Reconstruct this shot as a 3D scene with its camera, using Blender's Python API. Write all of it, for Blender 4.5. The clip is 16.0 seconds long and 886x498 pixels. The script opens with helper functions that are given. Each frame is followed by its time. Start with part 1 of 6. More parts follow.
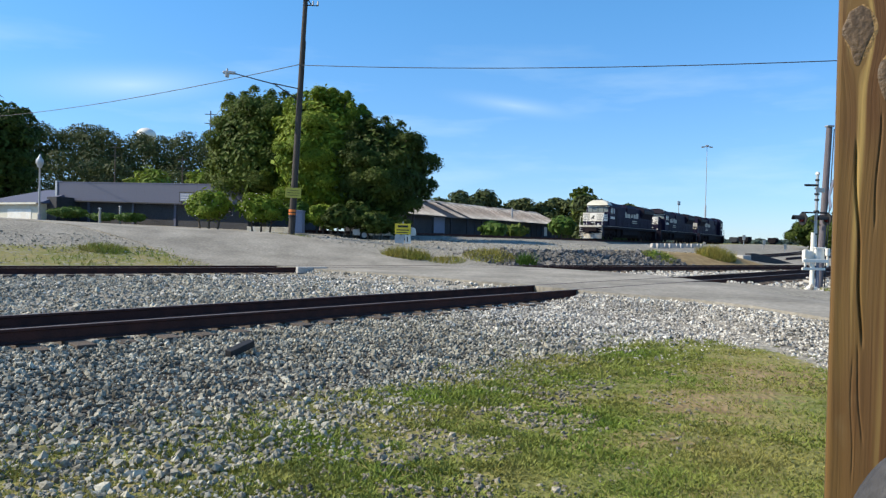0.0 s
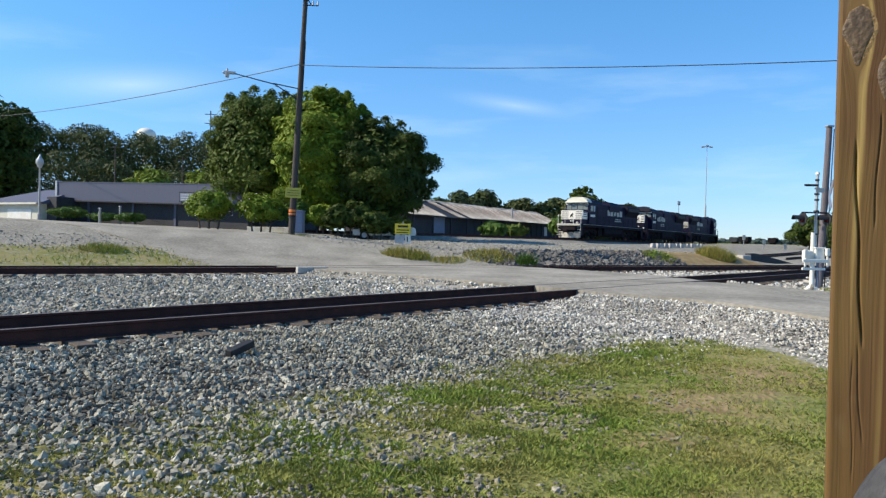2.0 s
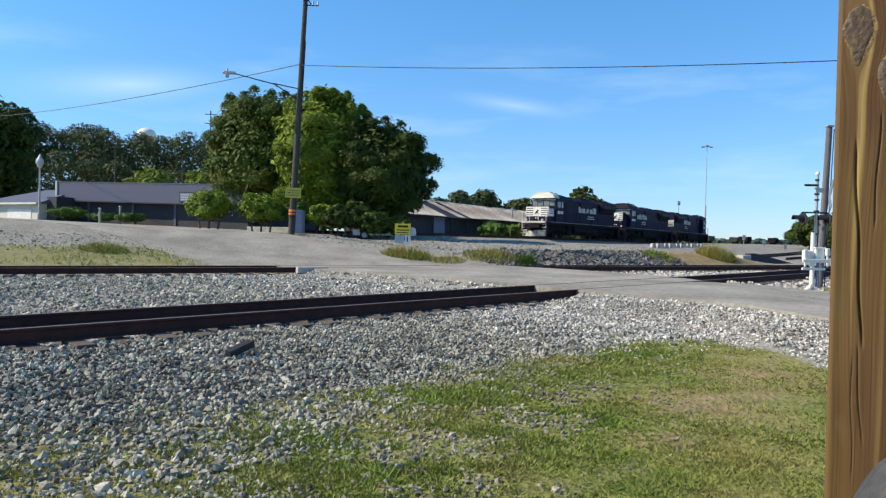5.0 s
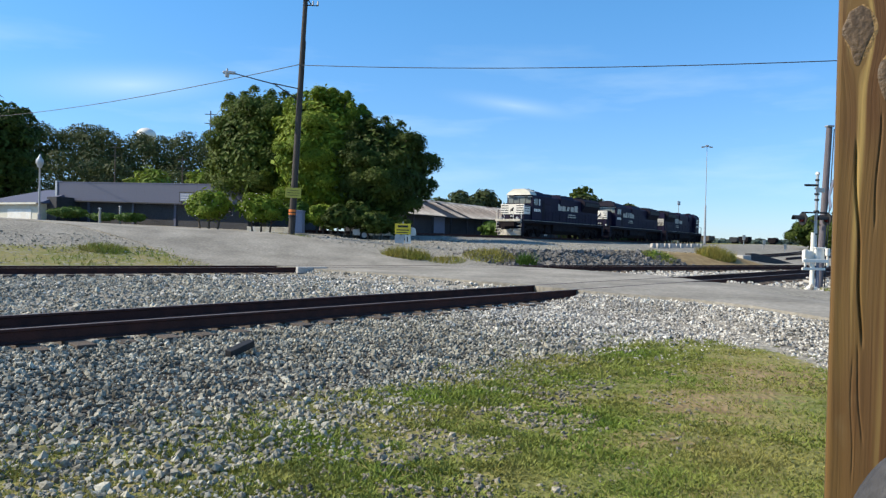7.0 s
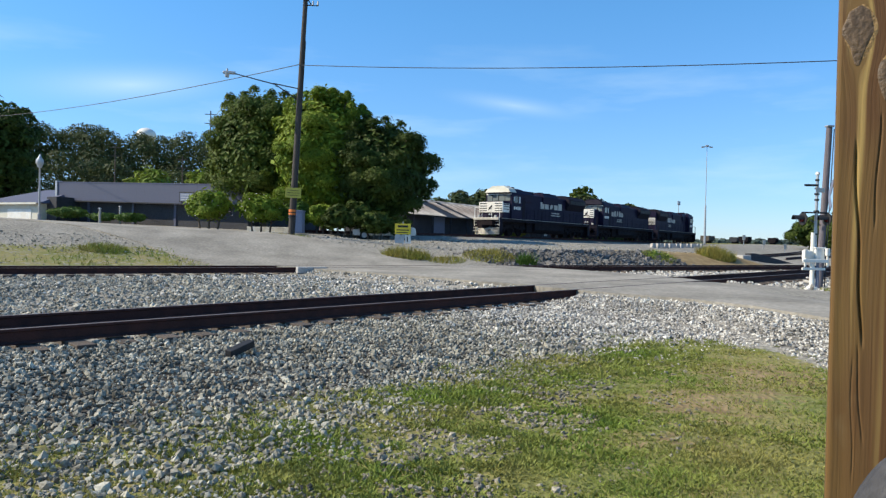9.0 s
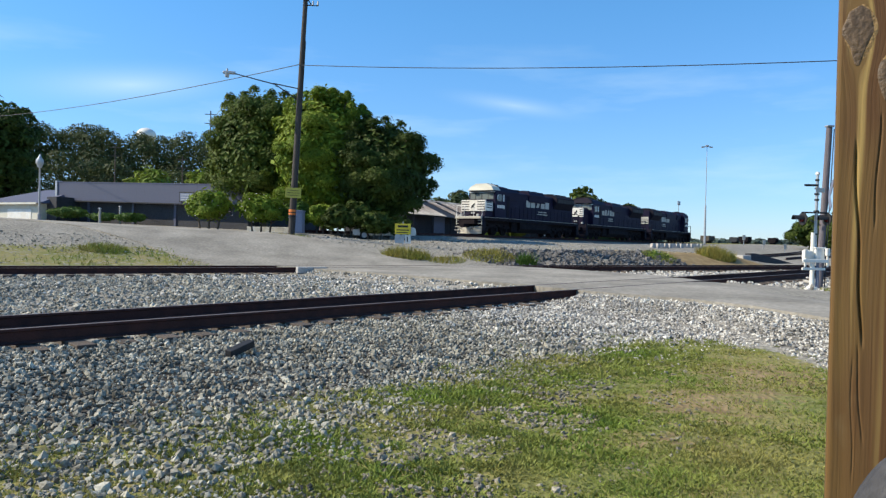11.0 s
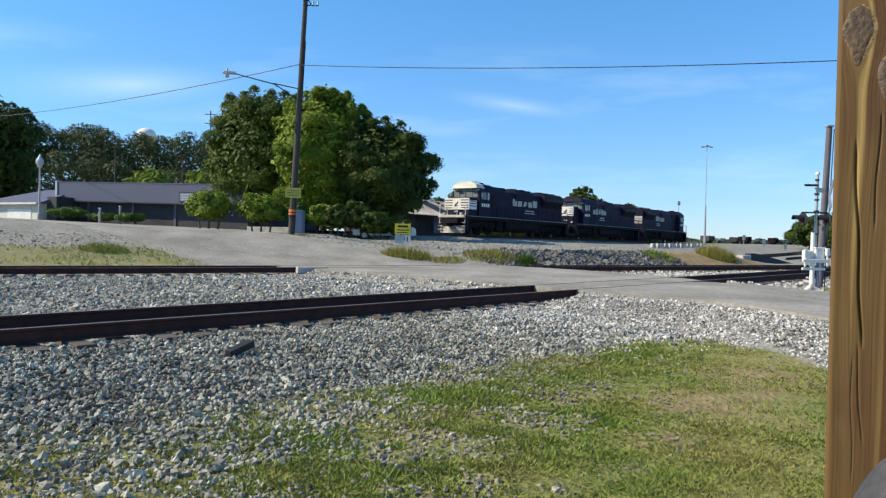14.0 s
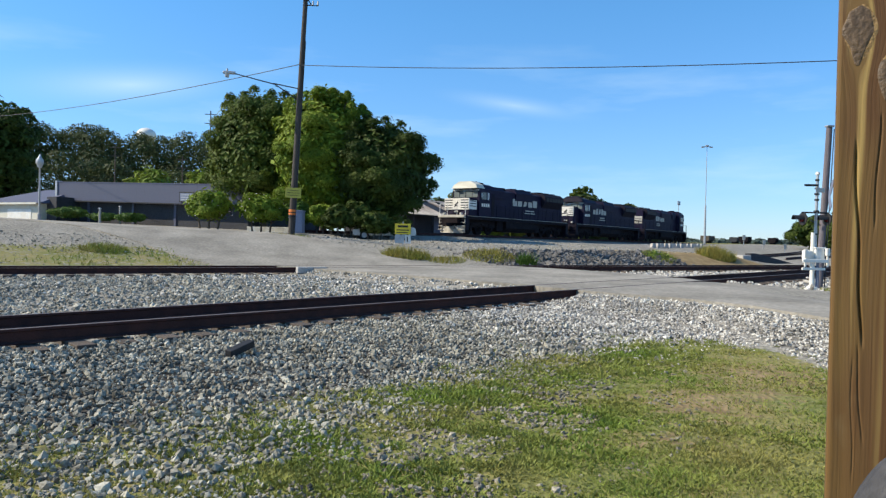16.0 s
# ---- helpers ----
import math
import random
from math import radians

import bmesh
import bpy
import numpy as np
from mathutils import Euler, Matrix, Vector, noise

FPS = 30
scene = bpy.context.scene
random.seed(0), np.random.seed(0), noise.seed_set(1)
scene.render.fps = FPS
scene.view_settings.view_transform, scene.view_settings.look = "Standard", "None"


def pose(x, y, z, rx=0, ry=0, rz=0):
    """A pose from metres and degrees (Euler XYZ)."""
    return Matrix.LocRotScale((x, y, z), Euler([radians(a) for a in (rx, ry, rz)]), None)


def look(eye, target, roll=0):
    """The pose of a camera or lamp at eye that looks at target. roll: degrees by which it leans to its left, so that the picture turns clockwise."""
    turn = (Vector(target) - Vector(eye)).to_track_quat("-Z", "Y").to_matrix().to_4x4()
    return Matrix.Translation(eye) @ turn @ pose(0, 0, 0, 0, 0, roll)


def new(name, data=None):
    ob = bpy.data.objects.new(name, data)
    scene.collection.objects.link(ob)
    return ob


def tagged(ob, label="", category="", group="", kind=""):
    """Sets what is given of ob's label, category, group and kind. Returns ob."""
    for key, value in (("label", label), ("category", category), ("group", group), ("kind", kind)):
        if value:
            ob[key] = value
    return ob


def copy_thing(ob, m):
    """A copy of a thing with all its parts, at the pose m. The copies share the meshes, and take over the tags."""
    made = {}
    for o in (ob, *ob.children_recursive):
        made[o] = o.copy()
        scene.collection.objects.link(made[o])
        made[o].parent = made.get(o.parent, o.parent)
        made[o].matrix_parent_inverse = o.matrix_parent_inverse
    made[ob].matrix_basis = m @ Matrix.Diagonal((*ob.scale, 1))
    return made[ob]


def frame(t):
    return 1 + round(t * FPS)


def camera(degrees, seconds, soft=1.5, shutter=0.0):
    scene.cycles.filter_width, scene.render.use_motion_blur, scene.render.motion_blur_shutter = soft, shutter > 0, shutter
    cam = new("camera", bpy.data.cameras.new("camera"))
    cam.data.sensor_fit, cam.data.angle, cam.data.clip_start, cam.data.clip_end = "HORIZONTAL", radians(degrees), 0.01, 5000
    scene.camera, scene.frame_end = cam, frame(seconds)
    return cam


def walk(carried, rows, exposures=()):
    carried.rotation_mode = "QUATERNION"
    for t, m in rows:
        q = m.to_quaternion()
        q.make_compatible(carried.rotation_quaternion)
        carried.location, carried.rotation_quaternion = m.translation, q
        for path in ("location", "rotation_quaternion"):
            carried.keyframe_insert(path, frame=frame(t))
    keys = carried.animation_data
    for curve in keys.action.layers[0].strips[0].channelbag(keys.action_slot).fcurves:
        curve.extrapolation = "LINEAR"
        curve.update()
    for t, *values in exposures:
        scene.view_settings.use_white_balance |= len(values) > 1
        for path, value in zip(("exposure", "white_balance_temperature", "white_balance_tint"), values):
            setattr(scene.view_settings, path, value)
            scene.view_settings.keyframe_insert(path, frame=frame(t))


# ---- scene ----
# camera: stands still on the lawn under a porch
EYE = (0.0, 0.0, 1.6)
cam = camera(64.2, 16.0, soft=1.3)
VIEW = look(EYE, (0.0, 100.0, 1.6 - 100.0 * math.tan(radians(0.94))), 1.2)
walk(cam, [(0.0, VIEW), (16.0, VIEW)])

# ---- world and sun ----
SUN_TO = Vector((-0.91, -0.01, 0.70)).normalized()
world = bpy.data.worlds.new("sky")
scene.world = world
world.use_nodes = True
wn, wl = world.node_tree.nodes, world.node_tree.links
wn.clear()
sky = wn.new("ShaderNodeTexSky")
sky.sky_type = "NISHITA"
sky.sun_disc = False
sky.sun_elevation = math.asin(SUN_TO.z)
sky.sun_rotation = math.atan2(SUN_TO.x, SUN_TO.y)
sky.air_density, sky.dust_density, sky.ozone_density = 1.0, 0.0, 3.0
back = wn.new("ShaderNodeBackground")
back.inputs["Strength"].default_value = 0.116
wout = wn.new("ShaderNodeOutputWorld")
tone = wn.new("ShaderNodeMix")
tone.data_type, tone.blend_type = "RGBA", "MULTIPLY"
tone.inputs[0].default_value = 1.0
# bluer overhead, paler towards the horizon
tint = wn.new("ShaderNodeMix")
tint.data_type = "RGBA"
tint.inputs[6].default_value, tint.inputs[7].default_value = (0.79, 1.06, 1.53, 1), (0.62, 1.22, 1.68, 1)
soft_sky = wn.new("ShaderNodeGamma")
soft_sky.inputs["Gamma"].default_value = 0.82
wl.new(sky.outputs[0], soft_sky.inputs["Color"])
wl.new(soft_sky.outputs[0], tone.inputs[6])
# thin high cloud
wco = wn.new("ShaderNodeTexCoord")
wtilt = wn.new("ShaderNodeSeparateXYZ")
wl.new(wco.outputs["Generated"], wtilt.inputs[0])
wup = wn.new("ShaderNodeMapRange")
wup.inputs["From Min"].default_value, wup.inputs["From Max"].default_value = 0.0, 0.30
wl.new(wtilt.outputs["Z"], wup.inputs["Value"])
wl.new(wup.outputs[0], tint.inputs[0])
wl.new(tint.outputs[2], tone.inputs[7])
wmap = wn.new("ShaderNodeMapping")
wmap.inputs["Scale"].default_value = (1.6, 1.6, 9.0)
wmap.inputs["Rotation"].default_value = (0.0, 0.12, 0.0)
wmap.inputs["Location"].default_value = (2.3, 0.9, 0.2)
wl.new(wco.outputs["Generated"], wmap.inputs["Vector"])
wnz = wn.new("ShaderNodeTexNoise")
wnz.inputs["Scale"].default_value, wnz.inputs["Detail"].default_value, wnz.inputs["Roughness"].default_value = 1.7, 6.0, 0.55
wl.new(wmap.outputs[0], wnz.inputs["Vector"])
wr = wn.new("ShaderNodeMapRange")
wr.inputs["From Min"].default_value, wr.inputs["From Max"].default_value, wr.inputs["To Max"].default_value = 0.52, 0.80, 0.42
wl.new(wnz.outputs["Fac"], wr.inputs["Value"])
wsep = wn.new("ShaderNodeSeparateXYZ")
wl.new(wco.outputs["Generated"], wsep.inputs[0])
wlow = wn.new("ShaderNodeMapRange")
wlow.inputs["From Min"].default_value, wlow.inputs["From Max"].default_value = 0.29, 0.19
wl.new(wsep.outputs["Z"], wlow.inputs["Value"])
wmul = wn.new("ShaderNodeMath")
wmul.operation = "MULTIPLY"
wl.new(wr.outputs[0], wmul.inputs[0])
wl.new(wlow.outputs[0], wmul.inputs[1])
cloud = wn.new("ShaderNodeMix")
cloud.data_type = "RGBA"
cloud.inputs[7].default_value = (5.2, 6.6, 7.4, 1)
veil = wmul.outputs[0]
for spot, tilt, reach, power in (((0.095, 0.978, 0.184), 0.14, (0.13, 1.0, 0.018), 0.38), ((-0.40, 0.89, 0.185), -0.12, (0.17, 1.0, 0.035), 0.5)):
    wm = wn.new("ShaderNodeMapping")
    wm.vector_type = "TEXTURE"
    wm.inputs["Location"].default_value, wm.inputs["Rotation"].default_value, wm.inputs["Scale"].default_value = spot, (0.0, tilt, 0.0), reach
    wl.new(wco.outputs["Generated"], wm.inputs["Vector"])
    wg = wn.new("ShaderNodeTexGradient")
    wg.gradient_type = "QUADRATIC_SPHERE"
    wl.new(wm.outputs[0], wg.inputs["Vector"])
    wk = wn.new("ShaderNodeMath")
    wk.operation = "MULTIPLY"
    wl.new(wg.outputs["Fac"], wk.inputs[0])
    wk.inputs[1].default_value = power
    wa = wn.new("ShaderNodeMath")
    wa.operation = "MAXIMUM"
    wl.new(veil, wa.inputs[0])
    wl.new(wk.outputs[0], wa.inputs[1])
    veil = wa.outputs[0]
wl.new(veil, cloud.inputs[0])
wl.new(tone.outputs[2], cloud.inputs[6])
wl.new(cloud.outputs[2], back.inputs["Color"])
wl.new(back.outputs[0], wout.inputs[0])
sun = new("sun", bpy.data.lights.new("sun", "SUN"))
sun.data.energy, sun.data.angle, sun.data.color = 5.0, radians(0.5), (1.0, 0.90, 0.72)
sun.matrix_world = look((0, 0, 60), Vector((0, 0, 60)) - SUN_TO)
scene.view_settings.exposure = 0.42


# ---- materials ----
def mat(name, color, rough=0.8, metal=0.0, second=None, scale=2.0, amount=0.6, fine=40.0, fine_amt=0.25, bump=0.2,
        bump_scale=None, emit=0.0, spec=0.5, stretch=(1, 1, 1), per_piece=0.0, island=0.0):
    """Procedural surface: base colour, blotches of a second colour, fine grain and relief, in metres."""
    m = bpy.data.materials.new(name)
    m.use_nodes = True
    n, l = m.node_tree.nodes, m.node_tree.links
    b = n["Principled BSDF"]
    b.inputs["Roughness"].default_value, b.inputs["Metallic"].default_value = rough, metal
    b.inputs["Specular IOR Level"].default_value = spec
    co = n.new("ShaderNodeTexCoord")
    mp = n.new("ShaderNodeMapping")
    mp.inputs["Scale"].default_value = stretch
    l.new(co.outputs["Object"], mp.inputs["Vector"])
    n1 = n.new("ShaderNodeTexNoise")
    n1.inputs["Scale"].default_value, n1.inputs["Detail"].default_value = scale, 5
    l.new(mp.outputs[0], n1.inputs["Vector"])
    ramp = n.new("ShaderNodeMapRange")
    ramp.inputs["From Min"].default_value, ramp.inputs["From Max"].default_value = 0.35, 0.65
    ramp.inputs["To Max"].default_value = amount
    l.new(n1.outputs["Fac"], ramp.inputs["Value"])
    mix = n.new("ShaderNodeMix")
    mix.data_type = "RGBA"
    mix.inputs[6].default_value = (*color, 1)
    mix.inputs[7].default_value = (*(second or [c * 0.7 for c in color]), 1)
    l.new(ramp.outputs[0], mix.inputs[0])
    n2 = n.new("ShaderNodeTexNoise")
    n2.inputs["Scale"].default_value, n2.inputs["Detail"].default_value = fine, 4
    l.new(mp.outputs[0], n2.inputs["Vector"])
    hsv = n.new("ShaderNodeHueSaturation")
    val = n.new("ShaderNodeMapRange")
    val.inputs["From Min"].default_value, val.inputs["From Max"].default_value = 0.3, 0.7
    val.inputs["To Min"].default_value, val.inputs["To Max"].default_value = 1 - fine_amt, 1 + fine_amt
    l.new(n2.outputs["Fac"], val.inputs["Value"])
    last = val.outputs[0]
    if per_piece or island:
        rnd = n.new("ShaderNodeObjectInfo") if per_piece else n.new("ShaderNodeNewGeometry")
        pr = n.new("ShaderNodeMapRange")
        k = per_piece or island
        pr.inputs["To Min"].default_value, pr.inputs["To Max"].default_value = 1 - k, 1 + k
        l.new(rnd.outputs["Random" if per_piece else "Random Per Island"], pr.inputs["Value"])
        mul = n.new("ShaderNodeMath")
        mul.operation = "MULTIPLY"
        l.new(last, mul.inputs[0])
        l.new(pr.outputs[0], mul.inputs[1])
        last = mul.outputs[0]
    l.new(last, hsv.inputs["Value"])
    l.new(mix.outputs[2], hsv.inputs["Color"])
    l.new(hsv.outputs[0], b.inputs["Base Color"])
    if bump:
        bp = n.new("ShaderNodeBump")
        bp.inputs["Strength"].default_value, bp.inputs["Distance"].default_value = bump, 0.02
        n3 = n2
        if bump_scale:
            n3 = n.new("ShaderNodeTexNoise")
            n3.inputs["Scale"].default_value = bump_scale
            l.new(mp.outputs[0], n3.inputs["Vector"])
        l.new(n3.outputs["Fac"], bp.inputs["Height"])
        l.new(bp.outputs[0], b.inputs["Normal"])
    if emit:
        b.inputs["Emission Color"].default_value = (*color, 1)
        b.inputs["Emission Strength"].default_value = emit
    return m


def leaf_mat(name, color, second, scale=0.4):
    m = mat(name, color, 0.6, second=second, scale=scale, amount=1.0, fine=3.0, fine_amt=0.25, bump=0, island=0.22, spec=0.15)
    n, l = m.node_tree.nodes, m.node_tree.links
    b = n["Principled BSDF"]
    tr = n.new("ShaderNodeBsdfTranslucent")
    l.new(b.inputs["Base Color"].links[0].from_socket, tr.inputs["Color"])
    mx = n.new("ShaderNodeMixShader")
    mx.inputs[0].default_value = 0.16
    l.new(b.outputs[0], mx.inputs[1])
    l.new(tr.outputs[0], mx.inputs[2])
    l.new(mx.outputs[0], n["Material Output"].inputs["Surface"])
    return m


ASPHALT = mat("worn_asphalt", (0.205, 0.188, 0.156), 0.92, spec=0.2, second=(0.315, 0.29, 0.243), scale=0.55, amount=1.0, fine=9, fine_amt=0.22, bump=0.5, stretch=(1.0, 1.0, 1.0))
STONE = mat("ballast_stone", (0.38, 0.356, 0.285), 0.9, second=(0.165, 0.154, 0.121), scale=2.2, amount=0.9, fine=60, fine_amt=0.25, bump=0.3, island=0.5, spec=0.25)
SOILED_STONE = mat("soiled_stone", (0.27, 0.245, 0.19), 0.95, second=(0.15, 0.13, 0.095), scale=2.2, amount=0.8, fine=60, fine_amt=0.25, bump=0.3, island=0.5, spec=0.15)
PALE_STONE = mat("pale_limestone_gravel", (0.52, 0.49, 0.43), 0.9, second=(0.27, 0.253, 0.222), scale=2.2, amount=0.8, fine=60, fine_amt=0.25, bump=0.3, island=0.6, spec=0.25)
STEEL = mat("rusty_rail_steel", (0.075, 0.032, 0.026), 0.85, 0.0, spec=0.15, second=(0.03, 0.02, 0.02), scale=4, fine=80, bump=0.15)
HEAD = mat("polished_rail_head", (0.13, 0.10, 0.09), 0.6, 0.2, second=(0.2, 0.15, 0.12), scale=5, fine=50, bump=0.05)
TIE = mat("weathered_tie_wood", (0.075, 0.058, 0.046), 0.95, second=(0.11, 0.086, 0.068), scale=3, fine=30, bump=0.6, stretch=(1, 8, 1), per_piece=0.3)
PLATE = mat("rusted_tie_plate", (0.24, 0.12, 0.06), 0.9, 0.2, second=(0.12, 0.07, 0.05), scale=12, fine=90)
NAVY = mat("black_locomotive_paint", (0.010, 0.008, 0.027), 0.6, spec=0.12, second=(0.017, 0.0135, 0.036), scale=0.8, fine=15, fine_amt=0.3, bump=0.03)
NAVY_DULL = mat("dull_black_roof_paint", (0.014, 0.012, 0.023), 0.8, spec=0.12, second=(0.022, 0.02, 0.02), scale=1.5, fine=15, fine_amt=0.3, bump=0.05)
FADED_WHITE = mat("faded_white_paint", (0.50, 0.48, 0.42), 0.6, second=(0.34, 0.31, 0.26), scale=2.5, fine=20, fine_amt=0.15, bump=0.02)
WHITE = mat("white_paint", (0.78, 0.76, 0.70), 0.5, second=(0.62, 0.58, 0.5), scale=2.5, fine=20, fine_amt=0.08, bump=0.02)
UNDER = mat("grimy_running_gear", (0.014, 0.011, 0.014), 0.9, spec=0.1, second=(0.03, 0.023, 0.022), scale=2, fine=20, fine_amt=0.4)
GLASS = mat("dark_cab_glass", (0.03, 0.035, 0.04), 0.08, second=(0.05, 0.05, 0.05), scale=1, bump=0)
# the sky's reflection in the windshield is painted as a grey-green colour
PALE_REFLECTION_GLASS = mat("windshield_with_painted_reflection", (0.20, 0.225, 0.215), 0.18, second=(0.13, 0.15, 0.145), scale=1.5, fine=12, fine_amt=0.1, bump=0)
BARK = mat("tree_bark", (0.09, 0.07, 0.05), 0.95, second=(0.14, 0.11, 0.09), scale=3, fine=25, bump=0.8, stretch=(3, 3, 0.5))
LEAF_A = leaf_mat("broad_leaf_green", (0.12, 0.185, 0.016), (0.20, 0.255, 0.027))
LEAF_B = leaf_mat("dark_oak_leaf", (0.062, 0.098, 0.015), (0.115, 0.15, 0.025))
LEAF_C = leaf_mat("shrub_leaf", (0.06, 0.12, 0.02), (0.10, 0.16, 0.03), 1.0)
LEAF_FAR = leaf_mat("far_woods_leaf", (0.042, 0.062, 0.022), (0.082, 0.098, 0.034), 0.12)
# distance haze is mixed into this pale blue-green leaf colour
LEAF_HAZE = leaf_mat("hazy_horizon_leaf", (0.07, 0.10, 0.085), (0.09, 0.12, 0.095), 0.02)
# darker leaf copy: the crown's unlit side is put into the colour
LEAF_D = leaf_mat("leaf_with_painted_shade", (0.03, 0.052, 0.009), (0.075, 0.105, 0.017))
WEED = leaf_mat("dry_weed", (0.20, 0.205, 0.035), (0.30, 0.25, 0.07), 1.0)
GRASS = leaf_mat("mown_grass_blade", (0.15, 0.22, 0.032), (0.255, 0.24, 0.068), 0.6)
POLE = mat("creosoted_pole_wood", (0.07, 0.058, 0.047), 0.9, second=(0.048, 0.04, 0.034), scale=2, fine=20, bump=0.5, stretch=(6, 6, 0.3))
GREY_POLE = mat("silvered_pole_wood", (0.16, 0.14, 0.15), 0.9, second=(0.08, 0.07, 0.075), scale=2, fine=20, bump=0.5, stretch=(6, 6, 0.3))
CABLE = mat("black_cable", (0.03, 0.03, 0.035), 0.6, bump=0)
GALV = mat("galvanised_metal", (0.45, 0.46, 0.47), 0.5, 0.6, second=(0.33, 0.34, 0.35), scale=4, fine=40, bump=0.03)
YELLOW = mat("yellow_sign_paint", (0.80, 0.60, 0.03), 0.5, second=(0.7, 0.5, 0.04), scale=3, fine=20, fine_amt=0.06, bump=0)
CONCRETE = mat("concrete", (0.42, 0.40, 0.37), 0.9, second=(0.30, 0.28, 0.26), scale=1.2, fine=30, bump=0.3)


RUST_ROOF = mat("rusted_corrugated_roof", (0.58, 0.53, 0.45), 0.75, 0.0, second=(0.15, 0.085, 0.05), scale=0.45, amount=1.0, fine=3, fine_amt=0.4, bump=0.1, per_piece=0.22)
# grey-blue siding, darkened so that its shade is part of the colour
GREY_METAL = mat("grey_blue_metal_siding", (0.082, 0.088, 0.134), 0.55, 0.0, second=(0.068, 0.074, 0.112), scale=0.6, fine=10, fine_amt=0.08, bump=0.03, per_piece=0.02)
# weathered warehouse walls; elsewhere its darkness paints in a wall's shade
DARK_WALL = mat("dark_weathered_and_shaded_wall", (0.035, 0.036, 0.042), 0.9, second=(0.05, 0.05, 0.054), scale=0.8, fine=8, bump=0.2)
CREAM = mat("cream_wall_paint", (0.62, 0.60, 0.50), 0.7, second=(0.5, 0.48, 0.4), scale=1.0, fine=15, fine_amt=0.06, bump=0.05)
BLUE = mat("faded_blue_and_shade_paint", (0.15, 0.18, 0.26), 0.6, second=(0.19, 0.21, 0.28), scale=2, fine=15, fine_amt=0.1, bump=0.03)
# sign yellow darkened to olive: the notice board's shade is in the colour
SHADED_YELLOW = mat("yellow_paint_with_shade", (0.45, 0.40, 0.05), 0.6, second=(0.36, 0.33, 0.06), scale=4, fine=20, fine_amt=0.1, bump=0)
ORANGE = mat("orange_band", (0.75, 0.20, 0.03), 0.6, fine=20, fine_amt=0.1, bump=0)
BLACK = mat("matt_black", (0.015, 0.015, 0.017), 0.7, bump=0)
RUBBER = mat("tyre_rubber", (0.02, 0.02, 0.02), 0.85, bump=0.1)
ROCK = mat("bank_rock", (0.135, 0.127, 0.118), 0.92, second=(0.06, 0.057, 0.052), scale=2, fine=12, fine_amt=0.3, bump=0.5, island=0.45)
GREYWOOD = mat("dark_grey_weathered_rail", (0.035, 0.034, 0.036), 0.8, second=(0.075, 0.07, 0.07), scale=25, fine=120, fine_amt=0.3, bump=0.3, stretch=(1, 1, 0.3))
FLOWER = leaf_mat("pale_blossom", (0.7, 0.66, 0.66), (0.6, 0.5, 0.55), 1.0)
GLOBE = mat("milky_lamp_globe", (0.5, 0.5, 0.48), 0.35, bump=0)
RED_LENS = mat("dark_red_lens", (0.12, 0.01, 0.01), 0.2, bump=0)


def post_material():
    """Planed softwood: long uneven grain in ochre and brown, pale streaks, redder stain in broad patches."""
    m = bpy.data.materials.new("ochre_softwood_post")
    m.use_nodes = True
    n, l = m.node_tree.nodes, m.node_tree.links
    b = n["Principled BSDF"]
    b.inputs["Roughness"].default_value, b.inputs["Specular IOR Level"].default_value = 0.68, 0.3
    co = n.new("ShaderNodeUVMap")

    def grain(sx, sz, detail, lo, hi, off=0.0):
        mp = n.new("ShaderNodeMapping")
        mp.inputs["Scale"].default_value = (sx, sz, 1.0)
        mp.inputs["Location"].default_value = (off, off * 0.37, 0)
        l.new(co.outputs[0], mp.inputs["Vector"])
        z = n.new("ShaderNodeTexNoise")
        z.inputs["Scale"].default_value, z.inputs["Detail"].default_value, z.inputs["Roughness"].default_value = 1.0, detail, 0.6
        l.new(mp.outputs[0], z.inputs["Vector"])
        r = n.new("ShaderNodeMapRange")
        r.inputs["From Min"].default_value, r.inputs["From Max"].default_value = lo, hi
        l.new(z.outputs["Fac"], r.inputs["Value"])
        return r.outputs[0]

    def over(fac, under, colour):
        x = n.new("ShaderNodeMix")
        x.data_type = "RGBA"
        l.new(fac, x.inputs[0])
        if isinstance(under, tuple):
            x.inputs[6].default_value = (*under, 1)
        else:
            l.new(under, x.inputs[6])
        x.inputs[7].default_value = (*colour, 1)
        return x.outputs[2]

    col = over(grain(5, 1.5, 3, 0.40, 0.60, 3.1), (0.165, 0.098, 0.028), (0.104, 0.048, 0.016))
    col = over(grain(38, 0.7, 3, 0.50, 0.80, 7.7), col, (0.125, 0.068, 0.024))
    col = over(grain(34, 0.5, 2, 0.58, 0.70, 1.3), col, (0.34, 0.225, 0.075))
    col = over(grain(120, 1.6, 3, 0.60, 0.85, 5.2), col, (0.12, 0.065, 0.024))
    col = over(grain(14, 4.0, 4, 0.60, 0.80, 9.0), col, (0.20, 0.135, 0.06))
    l.new(col, b.inputs["Base Color"])
    bp = n.new("ShaderNodeBump")
    bp.inputs["Strength"].default_value, bp.inputs["Distance"].default_value = 0.35, 0.002
    l.new(grain(260, 3.0, 4, 0.2, 0.8), bp.inputs["Height"])
    l.new(bp.outputs[0], b.inputs["Normal"])
    return m


POST_WOOD = post_material()
KNOT = mat("dark_resinous_knot", (0.115, 0.07, 0.034), 0.6, second=(0.06, 0.036, 0.02), scale=30, fine=110, fine_amt=0.3, bump=0.25)
KNOT_RIM = mat("pale_knot_rim", (0.30, 0.185, 0.065), 0.6, second=(0.17, 0.09, 0.03), scale=40, fine=150, bump=0.3)

